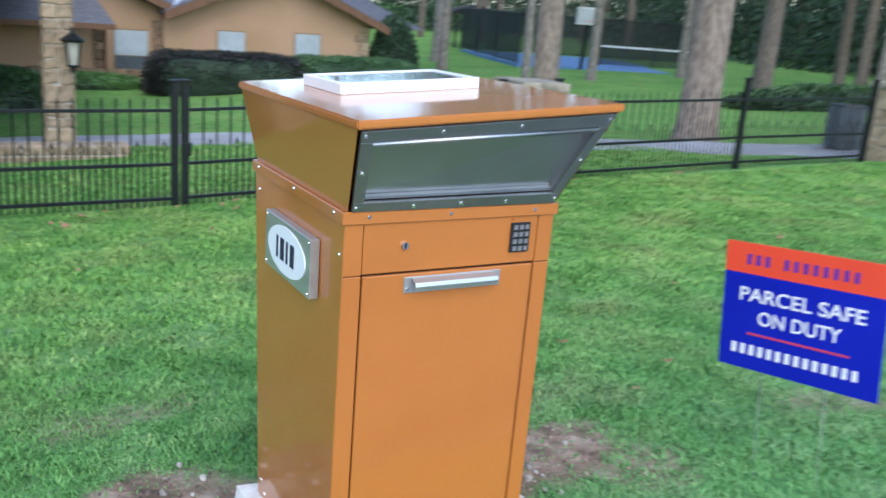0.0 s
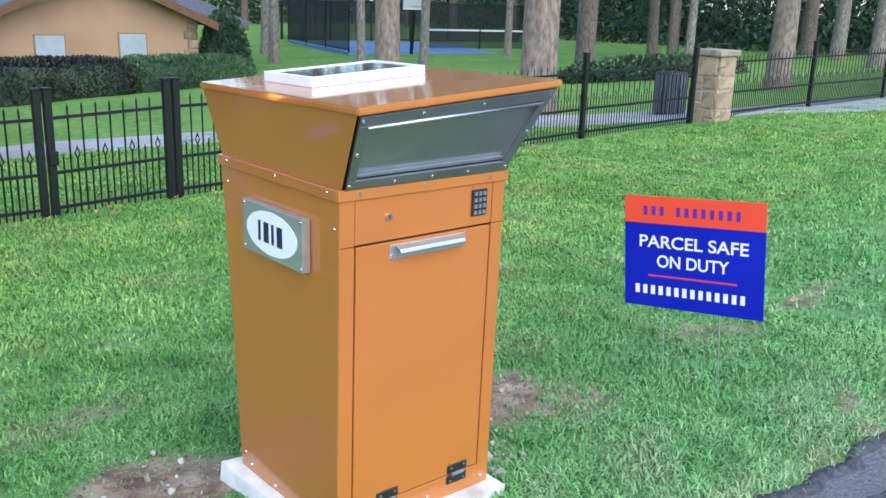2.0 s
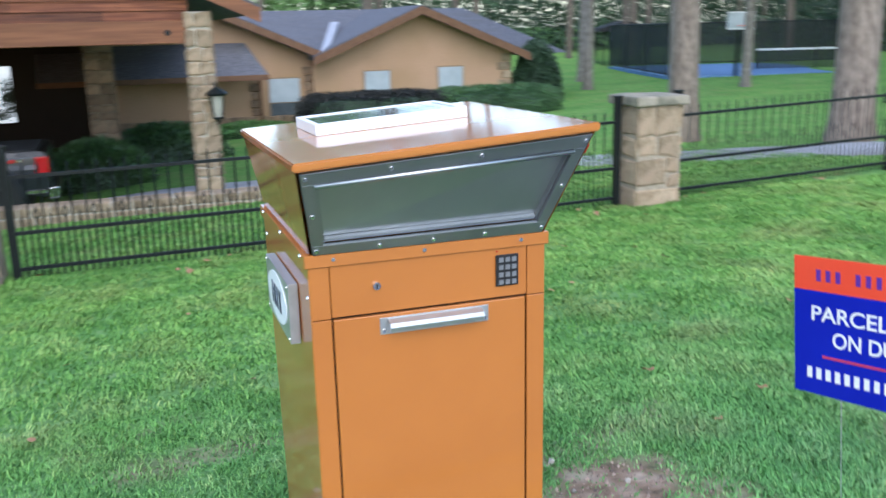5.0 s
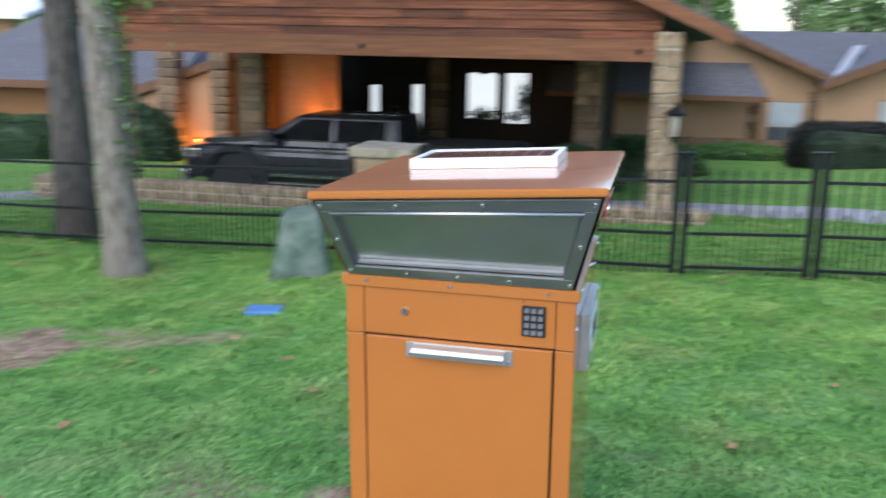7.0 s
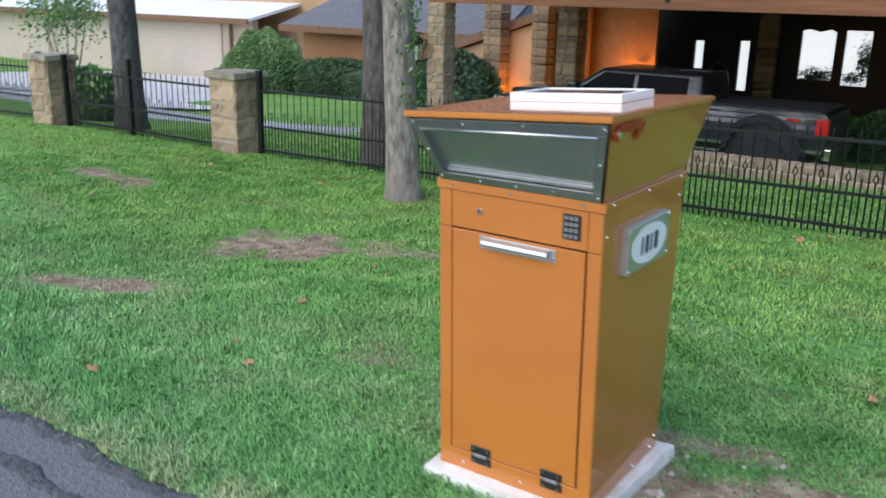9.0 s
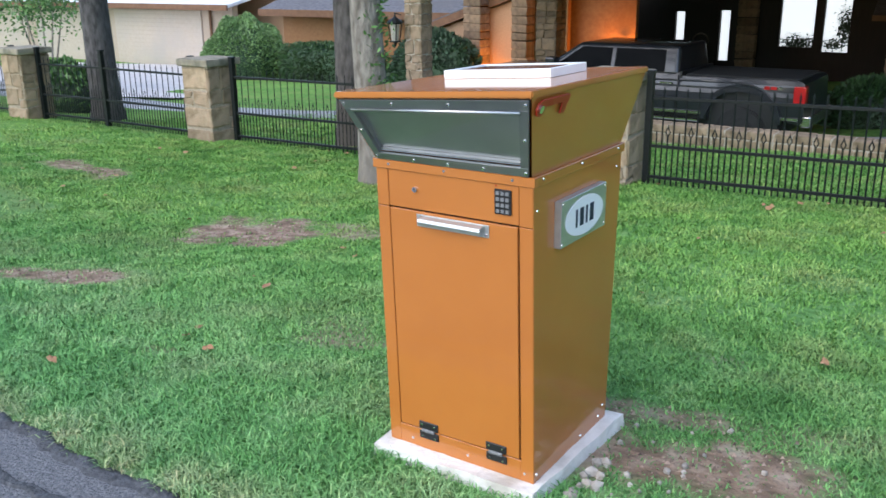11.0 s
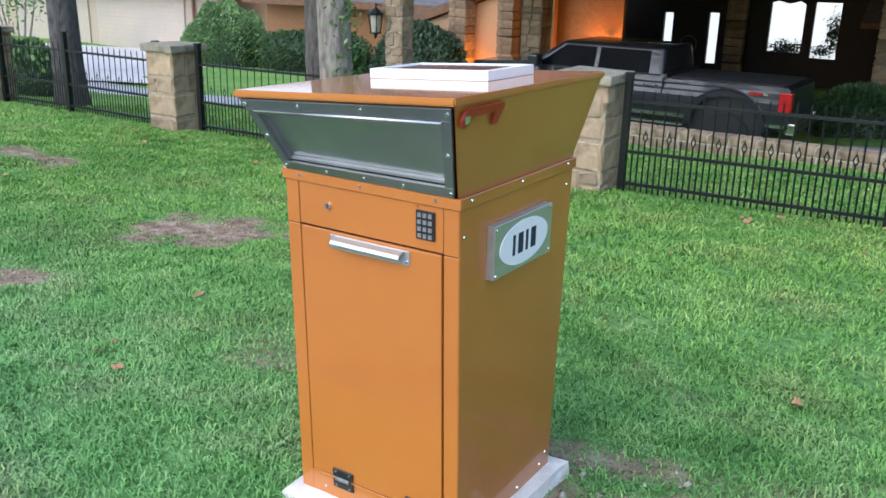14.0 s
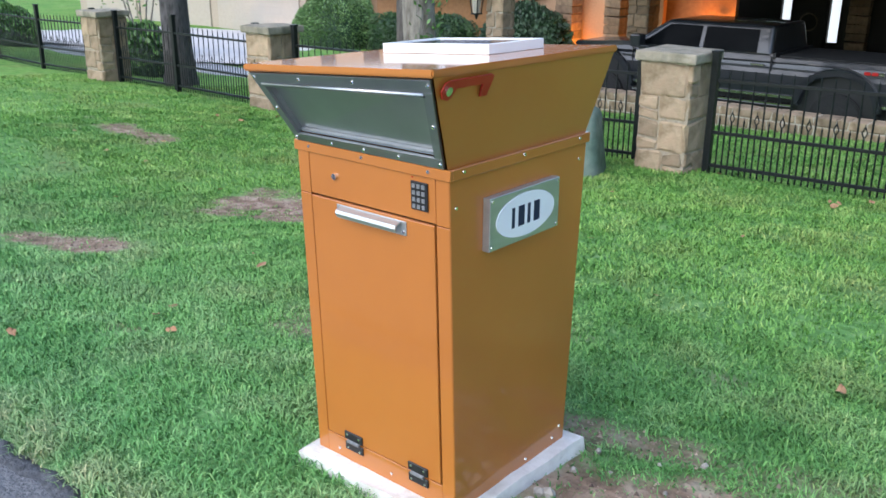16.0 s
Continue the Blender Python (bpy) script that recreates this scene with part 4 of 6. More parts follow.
# ---- trees ----
def tree(x, y, r, h, seed, bark=None, crown=5.0, lean=(0.0, 0.0), n=1500, name="tree", leaf=None, ivy=False):
    rng = random.Random(seed)
    z0 = gz(x, y)
    t = thing(name, "tall tree with a grey-brown furrowed trunk and green crown", "tree", (x, y, z0), group="tall trees")
    bm = bmesh.new()
    rings, seg, steps = [], 16, 26
    for i in range(steps + 1):
        s = i / steps
        z = -0.15 + s * h
        rad = r * (1.0 - 0.55 * s) + 0.28 * r * math.exp(-(z + 0.15) / 0.25)
        cx, cy = lean[0] * z + 0.05 * math.sin(3 * s + seed), lean[1] * z + 0.05 * math.cos(2.3 * s + seed)
        row = []
        for k in range(seg):
            a = 2 * math.pi * k / seg
            wob = 1 + 0.07 * math.sin(3 * a + seed) * math.exp(-z) + 0.05 * noise.noise(Vector((math.cos(a) * 2, math.sin(a) * 2, z * 0.9 + seed)))
            row.append(bm.verts.new((cx + rad * wob * math.cos(a), cy + rad * wob * math.sin(a), z)))
        rings.append(row)
    for a, b in zip(rings, rings[1:]):
        for k in range(seg):
            bm.faces.new((a[k], a[(k + 1) % seg], b[(k + 1) % seg], b[k]))
    bm.faces.new(rings[-1])
    tops = []
    for i in range(9):
        zb = h * rng.uniform(0.45, 0.98)
        a = rng.uniform(0, 6.28)
        p0 = Vector((lean[0] * zb, lean[1] * zb, zb))
        p1 = p0 + Vector((math.cos(a), math.sin(a), rng.uniform(0.35, 1.0))) * rng.uniform(0.5, 0.85) * crown
        rod(p0, p1, r * 0.28, r * 0.06, 6, bm)
        tops.append(p1)
        tops.append(p0.lerp(p1, 0.6))
    part("trunk", bm, bark or BARK, t, smooth=True)
    if ivy:
        q = np.random.default_rng(5)
        zz = q.uniform(0.9, 4.2, 900)
        aa = q.normal(0.2, 0.55, 900)
        rr = r * 0.95 + np.abs(q.normal(0, 0.06, 900))
        bough = q.normal(size=(500, 3)) * (0.30, 0.20, 0.22) + (0.32, -0.1, 2.75)
        v, f = leaves(np.concatenate([bough, np.stack([lean[0] * zz + rr * np.cos(aa), lean[1] * zz + rr * np.sin(aa), zz], 1)]), 0.035, 6)
        part("ivy", sheet(v, f, "ivy", LEAFB), None, t, "green ivy climbing the trunk")
    r2 = np.random.default_rng(seed)
    c = np.array([tuple(p) for p in tops] + [(lean[0] * h, lean[1] * h, h + 0.5)])
    pts = c[r2.integers(0, len(c), n)] + r2.normal(size=(n, 3)) * (crown * 0.24, crown * 0.24, crown * 0.15)
    v, f = leaves(pts, 0.19, seed)
    part("crown", sheet(v, f, "crown", leaf or LEAF), None, t, "loose green crown")
    return t


TREES = [  # x, y, trunk radius, height, seed, bark, lean
    (-4.28, 5.0, 0.175, 9, 1, BARK, (-0.05, 0.01)), (-6.0, 6.8, 0.215, 11, 2, BARKM, (0.0, 0.0)), (-11.0, 6.75, 0.24, 10, 3, BARKD, (-0.02, 0.0)),
    (9.9, 13.5, 0.29, 12, 4, BARKT, (0.0, 0.0)), (10.8, 9.95, 0.365, 12, 5, BARKT, (0.01, 0.0)), (17.1, 30.8, 0.21, 13, 6, BARK, (0.0, 0.0)), (20.4, 10.6, 0.33, 13, 7, BARKT, (0.0, 0.0)),
    (24.0, 20.5, 0.36, 12, 8, BARKB, (0.03, 0.0)), (16.5, 24.0, 0.16, 11, 9, BARK, (0.0, 0.0)), (32.2, 22.6, 0.26, 13, 10, BARKB, (0.01, 0.0)), (34.0, 25.0, 0.26, 13, 11, BARKB, (-0.03, 0.0)),
    (32.2, 21.65, 0.2, 12, 12, BARK, (0.02, 0.01)), (40.0, 19.0, 0.35, 13, 13, BARK, (0.0, 0.0)), (21.85, 27.2, 0.2, 12, 14, BARK, (0.01, 0.0)), (19.5, 36.0, 0.25, 13, 15, BARK, (0.04, 0.0)),
    (44.3, 22.9, 0.40, 12, 16, BARKB, (0.0, 0.0)), (38.0, 33.0, 0.28, 13, 17, BARK, (0.0, 0.0)), (28.8, 29.4, 0.18, 12, 18, BARK, (0.0, 0.0)), (35.4, 15.0, 0.33, 13, 19, BARK, (0.02, 0.0)),
]
for x, y, r, h, seed, bark, lean in TREES:
    tree(x, y, r, h, seed, bark, 4.5, lean, ivy=seed == 1)


# ---- porch (carport) in front of the house ----
PY, XC, EYP = 13.5, -4.7, 27.9
porch = thing("porch", "cedar gabled carport on stone columns with a dark underside", "carport", (XC, PY, gz(XC, PY)))
PZ = gz(XC, PY)


def Q(bm):
    bmesh.ops.translate(bm, verts=bm.verts[:], vec=(-XC, -PY, -PZ))
    return bm


BX0, BX1, BZ = -9.9, 0.45, 1.46
part("beam", Q(box(BX0, BX1, PY - 0.15, PY + 0.15, BZ, BZ + 0.36, 0.01)), CEDARB, porch, "broad cedar beam")
for x in (-9.3, XC, 0.1):
    part("bolt", Q(rod((x, PY - 0.15, BZ + 0.17), (x, PY - 0.175, BZ + 0.17), 0.05, seg=10)), IRON, porch)
slope, peak = 0.45, 4.67
z = BZ + 0.362
i = 0
while z < peak - 0.15:   # lap siding in the gable
    half = (peak - z) / slope
    xa, xb = max(BX0, XC - half), min(BX1, XC + half)
    n = max(2, round((xb - xa) / 1.15))
    cuts = [xa] + sorted(xa + (xb - xa) * (k + 0.3 * math.sin(7 * i + 2.3 * k)) / n for k in range(1, n)) + [xb]
    for a, b in zip(cuts, cuts[1:]):
        part("siding_board", Q(hull([(a, PY - 0.10, z), (b - 0.006, PY - 0.10, z), (b - 0.006, PY - 0.05, z), (a, PY - 0.05, z),
                                     (a, PY - 0.07, z + 0.165), (b - 0.006, PY - 0.07, z + 0.165), (b - 0.006, PY - 0.05, z + 0.165), (a, PY - 0.05, z + 0.165)])), CEDAR, porch)
    z += 0.155
    i += 1
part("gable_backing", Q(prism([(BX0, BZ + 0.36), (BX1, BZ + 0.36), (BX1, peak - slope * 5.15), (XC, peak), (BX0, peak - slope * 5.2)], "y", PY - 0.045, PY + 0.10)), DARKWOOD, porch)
for s in (-1, 1):
    ex = XC + s * 6.25
    ez = peak + 0.06 - slope * 6.25
    part("rake_board", Q(hull([(XC, PY - 0.42, peak - 0.16), (ex, PY - 0.42, ez - 0.16), (ex, PY - 0.34, ez - 0.16), (XC, PY - 0.34, peak - 0.16),
                               (XC, PY - 0.42, peak + 0.09), (ex, PY - 0.42, ez + 0.07), (ex, PY - 0.34, ez + 0.07), (XC, PY - 0.34, peak + 0.09)])), CEDARB, porch, "cedar rake board")
    part("roof", Q(hull([(XC, PY - 0.34, peak), (ex, PY - 0.34, ez - 0.02), (ex, 30, ez - 0.02), (XC, 30, peak),
                         (XC, PY - 0.38, peak + 0.14), (ex, PY - 0.38, ez + 0.12), (ex, 30, ez + 0.12), (XC, 30, peak + 0.14)])), SHINGLE, porch, "grey shingle roof")
part("soffit", Q(box(BX0, BX1, PY + 0.151, EYP, BZ + 0.26, BZ + 0.32)), DARKWOOD, porch, "wood ceiling darkened for the shade under the carport")


def stone_column(x, y, half, z0, z1, parent, base=True):
    """A stacked stone column; stones of uneven size round a mortar core."""
    c = part("column", Q(box(x - half + 0.03, x + half - 0.03, y - half + 0.03, y + half - 0.03, z0 - 0.1, z1)), PALEJOINT if y < PY + 1 else MORTARB, parent, "stacked stone column")
    rng = random.Random(int(x * 100))
    z, k = z0, 0
    while z < z1 - 0.02:
        h = min(rng.choice((0.16, 0.22, 0.3)), z1 - z)
        for q in range(4):
            cut = rng.uniform(-0.4, 0.4) * half
            for a, b in ((-half, cut), (cut, half - 0.03)):
                k += 1
                me = stone_block(b - a - 0.016, 0.06, h - 0.018, k, STONE if y < PY + 1 else STONEB)
                part("stone", me, None, c, m=Matrix.Translation((x - XC, y - PY, z + h / 2 - PZ)) @ pose(0, 0, 0, 0, 0, 90 * q) @ Matrix.Translation(((a + b) / 2, -half + 0.03, 0)))
        z += h
    return c


for x in (0.58, -9.65):
    stone_column(x, PY, 0.22, gz(x, PY), BZ if x < 0 else 1.95, porch)
stone_column(-1.1, 19.2, 0.30, gz(-1.1, 19.2), BZ + 0.26, porch)
stone_column(-9.6, 19.5, 0.3, gz(-9.6, 19.5), BZ + 0.26, porch)


def lantern(x, y, z):
    l = thing("porch_lantern", "black iron lantern with frosted glass on a stone column", "lantern", (x, y, z), group="column lanterns")
    part("cage", box(-0.09, 0.09, -0.09, 0.09, -0.24, -0.21, 0.008), IRON, l)
    for k in range(4):
        c, d = 1 - 2 * (k % 2), 1 - 2 * (k // 2)
        part("cage_bar", rod((0.066 * c, 0.066 * d, -0.22), (0.105 * c, 0.105 * d, 0.17), 0.012, seg=6), IRON, l)
    part("collar", rod((0, 0, 0.13), (0, 0, 0.17), 0.165, 0.175, 8), IRON, l)
    part("hood", rod((0, 0, 0.16), (0, 0, 0.27), 0.185, 0.03, 8), IRON, l)
    part("finial", rod((0, 0, 0.26), (0, 0, 0.34), 0.028, 0.012, 8), IRON, l)
    part("glass", rod((0, 0, -0.21), (0, 0, 0.16), 0.075, 0.11, 8), LANTERN, l, "frosted glass")
    part("tail", rod((0, 0, -0.24), (0, 0, -0.34), 0.05, 0.012, 8), IRON, l)
    bm = rod((0, 0, 0.26), (0, 0, 0.36), 0.012, seg=6)
    rod((0, 0, 0.35), (0, 0.22, 0.30), 0.012, seg=6, bm=bm)
    part("bracket", bm, IRON, l)


lantern(0.75, PY - 0.45, 0.50)
lantern(-9.95, PY - 0.42, 0.50)

# ---- house ----
house = thing("house", "long tan stucco and stone house with grey shingle roofs", "house", (0, 28, -1.6))


def Hs(bm):
    bmesh.ops.translate(bm, verts=bm.verts[:], vec=(0, -28, 1.6))
    return bm


# right wing with its gable
WX0, WX1, WPX, WPZ, EZ = 5.35, 12.45, 9.0, 2.12, 0.68
gab = prism([(WX0, -2.2), (WX1, -2.2), (WX1, EZ + 0.05), (WPX, WPZ), (WX0, EZ + 0.05)], "y", 28.0, 28.25)
part("gable_wall", Hs(gab), STUCCO, house, "tan stucco gable wall")
part("side_wall", Hs(box(WX1 - 0.25, WX1, 28.25, 42, -2.2, EZ)), STUCCO, house)
for i in range(9):
    zq = -2.0 + i * 0.3
    part("quoin", Hs(box(WX1 - (0.5 if i % 2 else 0.36), WX1 + 0.02, 27.965, 28.02, zq, zq + 0.27, 0.02)), STONE, house)
for s, ex in ((-1, WX0 - 0.1), (1, WX1 + 0.5)):
    ez = WPZ + 0.1 - abs(ex - WPX) * (WPZ - EZ) / (WX1 - WPX)
    part("roof", Hs(hull([(WPX, 27.45, WPZ + 0.1), (ex, 27.45, ez), (ex, 44, ez), (WPX, 44, WPZ + 0.1), (WPX, 27.42, WPZ + 0.24), (ex, 27.42, ez + 0.13), (ex, 44, ez + 0.13), (WPX, 44, WPZ + 0.24)])), SHINGLE, house, "grey shingle roof")
    part("rake_board", Hs(hull([(WPX, 27.36, WPZ - 0.06), (ex, 27.36, ez - 0.16), (ex, 27.44, ez - 0.16), (WPX, 27.44, WPZ - 0.06), (WPX, 27.36, WPZ + 0.2), (ex, 27.36, ez + 0.1), (ex, 27.44, ez + 0.1), (WPX, 27.44, WPZ + 0.2)])), TRIM, house, "brown rake board")


def window(x0, x1, z0, z1, y, split=0.0, parent=None):
    w = part("window", Hs(box(x0 - 0.05, x1 + 0.05, y - 0.03, y + 0.02, z0 - 0.05, z1 + 0.05, 0.008)), mat("window_trim", (0.25, 0.17, 0.1), None, 8, 0.6), parent or house, "brown window frame")
    part("pane", Hs(box(x0, x1, y - 0.05, y - 0.02, z0 + (z1 - z0) * split, z1)), BLIND, w, "pale blind behind glass")
    if split:
        part("pane", Hs(box(x0, x1, y - 0.05, y - 0.02, z0, z0 + (z1 - z0) * split - 0.03)), SASH, w, "grey lower sash")


window(7.08, 7.95, -1.1, 0.22, 28.0)
window(9.72, 10.6, -1.1, 0.27, 28.0)
# middle front wall, a second gable behind the carport, and the pent roof
MY = 28.3
part("front_wall", Hs(prism([(-9.5, -2.2), (5.5, -2.2), (5.5, 0.72), (-0.5, 3.3), (-6.5, 0.72), (-9.5, 0.72)], "y", MY, MY + 0.25)), STUCCO, house, "tan stucco front wall")
window(3.9, 4.9, -1.24, 0.08, MY, 0.42)
rng = random.Random(3)
for x in np.arange(-1.0, 5.3, 0.42):   # stone skirt and corner
    for k in range(3):
        part("stone", stone_block(0.40, 0.08, 0.24, int(x * 7 + k), STONEB), None, house, m=Matrix.Translation((x + 0.2 * (k % 2), MY - 0.03 - 28, -1.75 + 0.26 * k + 1.6)))
for k in range(9):
    part("stone", stone_block(0.34 if k % 2 else 0.42, 0.1, 0.24, 50 + k, STONEB), None, house, m=Matrix.Translation((5.25, MY - 0.05 - 28, -1.0 + 0.26 * k + 1.6 - 0.75)))
    part("stone", stone_block(0.30 if k % 2 else 0.36, 0.1, 0.24, 70 + k, STONEB), None, house, m=Matrix.Translation((3.45, MY - 0.05 - 28, -1.0 + 0.26 * k + 1.6 - 0.75)))
part("pent_roof", Hs(hull([(-3.0, 26.9, 0.20), (3.7, 26.9, 0.20), (3.2, 28.3, 1.15), (-3.0, 28.3, 1.15), (-3.0, 26.9, 0.30), (3.7, 26.9, 0.30), (3.2, 28.3, 1.27), (-3.0, 28.3, 1.27)])), SHINGLE, house, "grey shingle pent roof")
part("pent_fascia", Hs(box(-3.0, 3.72, 26.82, 26.9, 0.14, 0.30)), TRIM, house)
part("downpipe", Hs(rod((3.6, 28.15, 0.2), (3.6, 28.15, -1.9), 0.05, seg=8)), TRIM, house)
ex, ez = 5.75, 0.72
part("rake_board", Hs(hull([(-0.5, 27.6, 3.27), (ex, 27.6, ez - 0.1), (ex, 27.7, ez - 0.1), (-0.5, 27.7, 3.27), (-0.5, 27.6, 3.5), (ex, 27.6, ez + 0.14), (ex, 27.7, ez + 0.14), (-0.5, 27.7, 3.5)])), TRIM, house, "brown rake board")
part("roof", Hs(hull([(-0.5, 27.7, 3.4), (ex, 27.7, ez), (ex, 34, ez), (-0.5, 34, 3.4), (-0.5, 27.66, 3.56), (ex, 27.66, ez + 0.16), (ex, 34, ez + 0.16), (-0.5, 34, 3.56)])), SHINGLE, house, "grey shingle roof")
main = bmesh.new()
mv = [main.verts.new(c) for c in ((-24, 29.0, 0.6), (15.2, 29.0, 0.6), (15.2, 40.0, 0.6), (-24, 40.0, 0.6), (-24, 34.5, 2.38), (13.1, 34.5, 2.38))]
for f in ((0, 3, 2, 1), (0, 1, 5, 4), (1, 2, 5), (2, 3, 4, 5), (3, 0, 4)):
    main.faces.new([mv[k] for k in f])
part("main_roof", Hs(main), SHINGLE, house, "grey shingle main roof")
part("valley_flashing", Hs(hull([(5.5, 27.5, 0.83), (5.75, 27.5, 0.83), (7.2, 32.0, 1.75), (6.9, 32.0, 1.75), (5.5, 27.5, 0.9), (5.75, 27.5, 0.9), (7.2, 32.0, 1.9), (6.9, 32.0, 1.9)])), VALLEY, house, "pale metal valley flashing")
# entry wall under the carport, with tall glazing
EY = 28.05


def ex_(v):
    return 1.48 + (v - 1.6) * 1.1536


def ez_(v):
    return 1.72 + (v - 1.72) * 1.1536


holes = [(ex_(a), ex_(b), ez_(c), ez_(d)) for a, b, c, d in ((-4.75, -3.82, -0.45, 0.95), (-3.62, -2.92, -0.55, 0.9), (-6.42, -6.10, -0.9, 0.5), (-7.73, -7.42, -0.9, 0.45))]
xsplit = sorted({-11.2, -1.35, *[h[0] for h in holes], *[h[1] for h in holes]})
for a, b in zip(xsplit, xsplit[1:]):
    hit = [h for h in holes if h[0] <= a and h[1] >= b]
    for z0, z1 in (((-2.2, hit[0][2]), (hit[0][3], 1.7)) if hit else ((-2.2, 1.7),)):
        part("entry_wall", Hs(box(a, b, EY, EY + 0.2, z0, z1)), DARKWOOD, house, "wood entry wall darkened for the shade under the carport")
# The panes glow themselves, in place of sky seen through the house
for x0, x1, z0, z1 in holes:
    w = part("entry_window", Hs(box(x0, x1, EY + 0.15, EY + 0.18, z0, z1)), SKYPANE, house, "glowing pane standing in for the sky beyond the house")
    wide = x1 - x0 > 0.9
    part("mullion", Hs(box(x1 - 0.05, x1, EY + 0.02, EY + 0.06, z0, z1)), DARKWOOD, w)
    if wide:
        part("valance", Hs(prism([(x0, z1), (x1, z1), (x1, z1 - 0.16), (x0 + (x1 - x0) * 0.8, z1 - 0.05), ((x0 + x1) / 2, z1 - 0.14), (x0 + (x1 - x0) * 0.2, z1 - 0.06), (x0, z1 - 0.12)], "y", EY + 0.01, EY + 0.04)), DARKWOOD, w)
r = np.random.default_rng(41)
for cx, cz, sx, sz, count in ((-4.25, -0.36, 0.5, 0.22, 800), (-3.06, 0.1, 0.22, 0.46, 800), (-3.3, -0.35, 0.3, 0.15, 260)):
    cx, cz = ex_(cx), ez_(cz)
    p = np.stack([r.normal(cx, sx * 0.6, count), r.uniform(EY + 0.07, EY + 0.14, count), r.normal(cz, sz * 0.6, count)], 1)
    v, f = leaves(p[(p[:, 2] < 0.80) & (p[:, 2] > -1.3)], 0.055, 42)
    tagged(new("courtyard_foliage", sheet(v, f, "courtyard_foliage", LEAFD)), "dark garden foliage seen through the entry glazing", "foliage", kind="stuff")
door = part("entry_door", Hs(box(ex_(-7.36), ex_(-6.48), EY - 0.05, EY - 0.003, -2.2, 0.60, 0.01)), DARKWOOD, house, "dark double entry door")
wreath = bmesh.new()
ring = [(0.23 * math.cos(t), 0.23 * math.sin(t)) for t in np.linspace(0, 2 * math.pi, 25)]
for (xa, za), (xb, zb) in zip(ring, ring[1:]):
    rod((ex_(-6.92 + xa), EY - 0.09, ez_(-0.38 + za)), (ex_(-6.92 + xb), EY - 0.09, ez_(-0.38 + zb)), 0.025, seg=6, bm=wreath)
part("wreath", Hs(wreath), BARKB, door, "round twig wreath")
for k in range(13):
    part("stone", stone_block(0.60, 0.3, 0.255, 300 + k, STONEB), None, house, m=Matrix.Translation((ex_(-5.58), EY - 0.2 - 28, -1.85 + 0.262 * k + 1.6)))
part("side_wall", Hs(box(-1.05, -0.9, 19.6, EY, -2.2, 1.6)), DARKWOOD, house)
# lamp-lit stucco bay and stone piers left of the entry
part("lit_wall", Hs(box(-10.9, -10.3, 21.9, 22.1, -2.2, 1.6)), AMBERWALL, house)
part("bay_wall", Hs(box(-10.6, -8.42, 22.4, 22.6, -2.2, 1.6)), AMBERWALL, house, "stucco wall lit by a lamp, amber glow also in its colour")
for x, half in ((-11.6, 0.26), (-13.2, 0.3)):
    for k in range(16):
        part("stone", stone_block(half * 2, half * 2, 0.235, int(x * 9) + k, STONEB), None, house, m=Matrix.Translation((x, 21.6 - 28, -1.9 + 0.24 * k + 1.6)))
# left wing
part("left_wall", Hs(box(-22.5, -10.6, 23.0, 23.25, -2.4, 0.5)), AMBERWALL, house, "tan wall of the left wing")
lw = hull([(-23.1, 22.4, 0.22), (-13.6, 22.4, 0.22), (-13.6, 29, 3.9), (-18.5, 29, 3.9), (-23.1, 22.4, 0.36), (-13.6, 22.4, 0.36), (-13.6, 29, 4.05), (-18.5, 29, 4.05)])
part("roof", Hs(lw), SHINGLE, house, "grey shingle roof of the left wing")
part("fascia", Hs(box(-23.1, -13.6, 22.33, 22.4, 0.12, 0.36)), TRIM, house)
part("small_gable", Hs(prism([(-15.3, -2.3), (-10.8, -2.3), (-10.8, 1.25), (-15.3, -0.3)], "y", 22.0, 22.2)), STUCCO, house)
part("rake_board", Hs(hull([(-15.6, 21.8, -0.35), (-10.6, 21.8, 1.35), (-10.6, 21.95, 1.35), (-15.6, 21.95, -0.35), (-15.6, 21.8, -0.1), (-10.6, 21.8, 1.6), (-10.6, 21.95, 1.6), (-15.6, 21.95, -0.1)])), TRIM, house, "brown rake board")
part("roof", Hs(hull([(-15.8, 21.95, -0.25), (-10.6, 21.95, 1.5), (-10.6, 27, 1.5), (-15.8, 27, -0.25), (-15.8, 21.95, -0.1), (-10.6, 21.95, 1.65), (-10.6, 27, 1.65), (-15.8, 27, -0.1)])), SHINGLE, house)


def wall_lamp(x, y, z, power):
    l = thing("wall_lamp", "small amber wall lamp shining on the stucco", "wall lamp", (x, y, z), group="amber wall lamps")
    part("bulb", rod((0, 0, -0.03), (0, 0, 0.03), 0.02, seg=8), AMBER, l, "glowing amber bulb")
    part("shade", rod((0, 0, 0.06), (0, 0, 0.10), 0.09, 0.03, 8), IRON, l)
    lamp = new("lamp_light", bpy.data.lights.new("lamp_light", "POINT"))
    lamp.data.energy, lamp.data.color, lamp.data.shadow_soft_size = power, (1.0, 0.33, 0.05), 0.08
    lamp.location = (x, y - 0.15, z - 0.02)


wall_lamp(-8.75, 22.0, -0.35, 75)
wall_lamp(-12.35, 21.45, -1.15, 48)

# ---- garage block ----
gar = thing("garage", "cream garage block with a white metal roof and upper windows", "garage", (-34, 24, -2.2))


def G(bm):
    bmesh.ops.translate(bm, verts=bm.verts[:], vec=(34, -24, 2.2))
    return bm


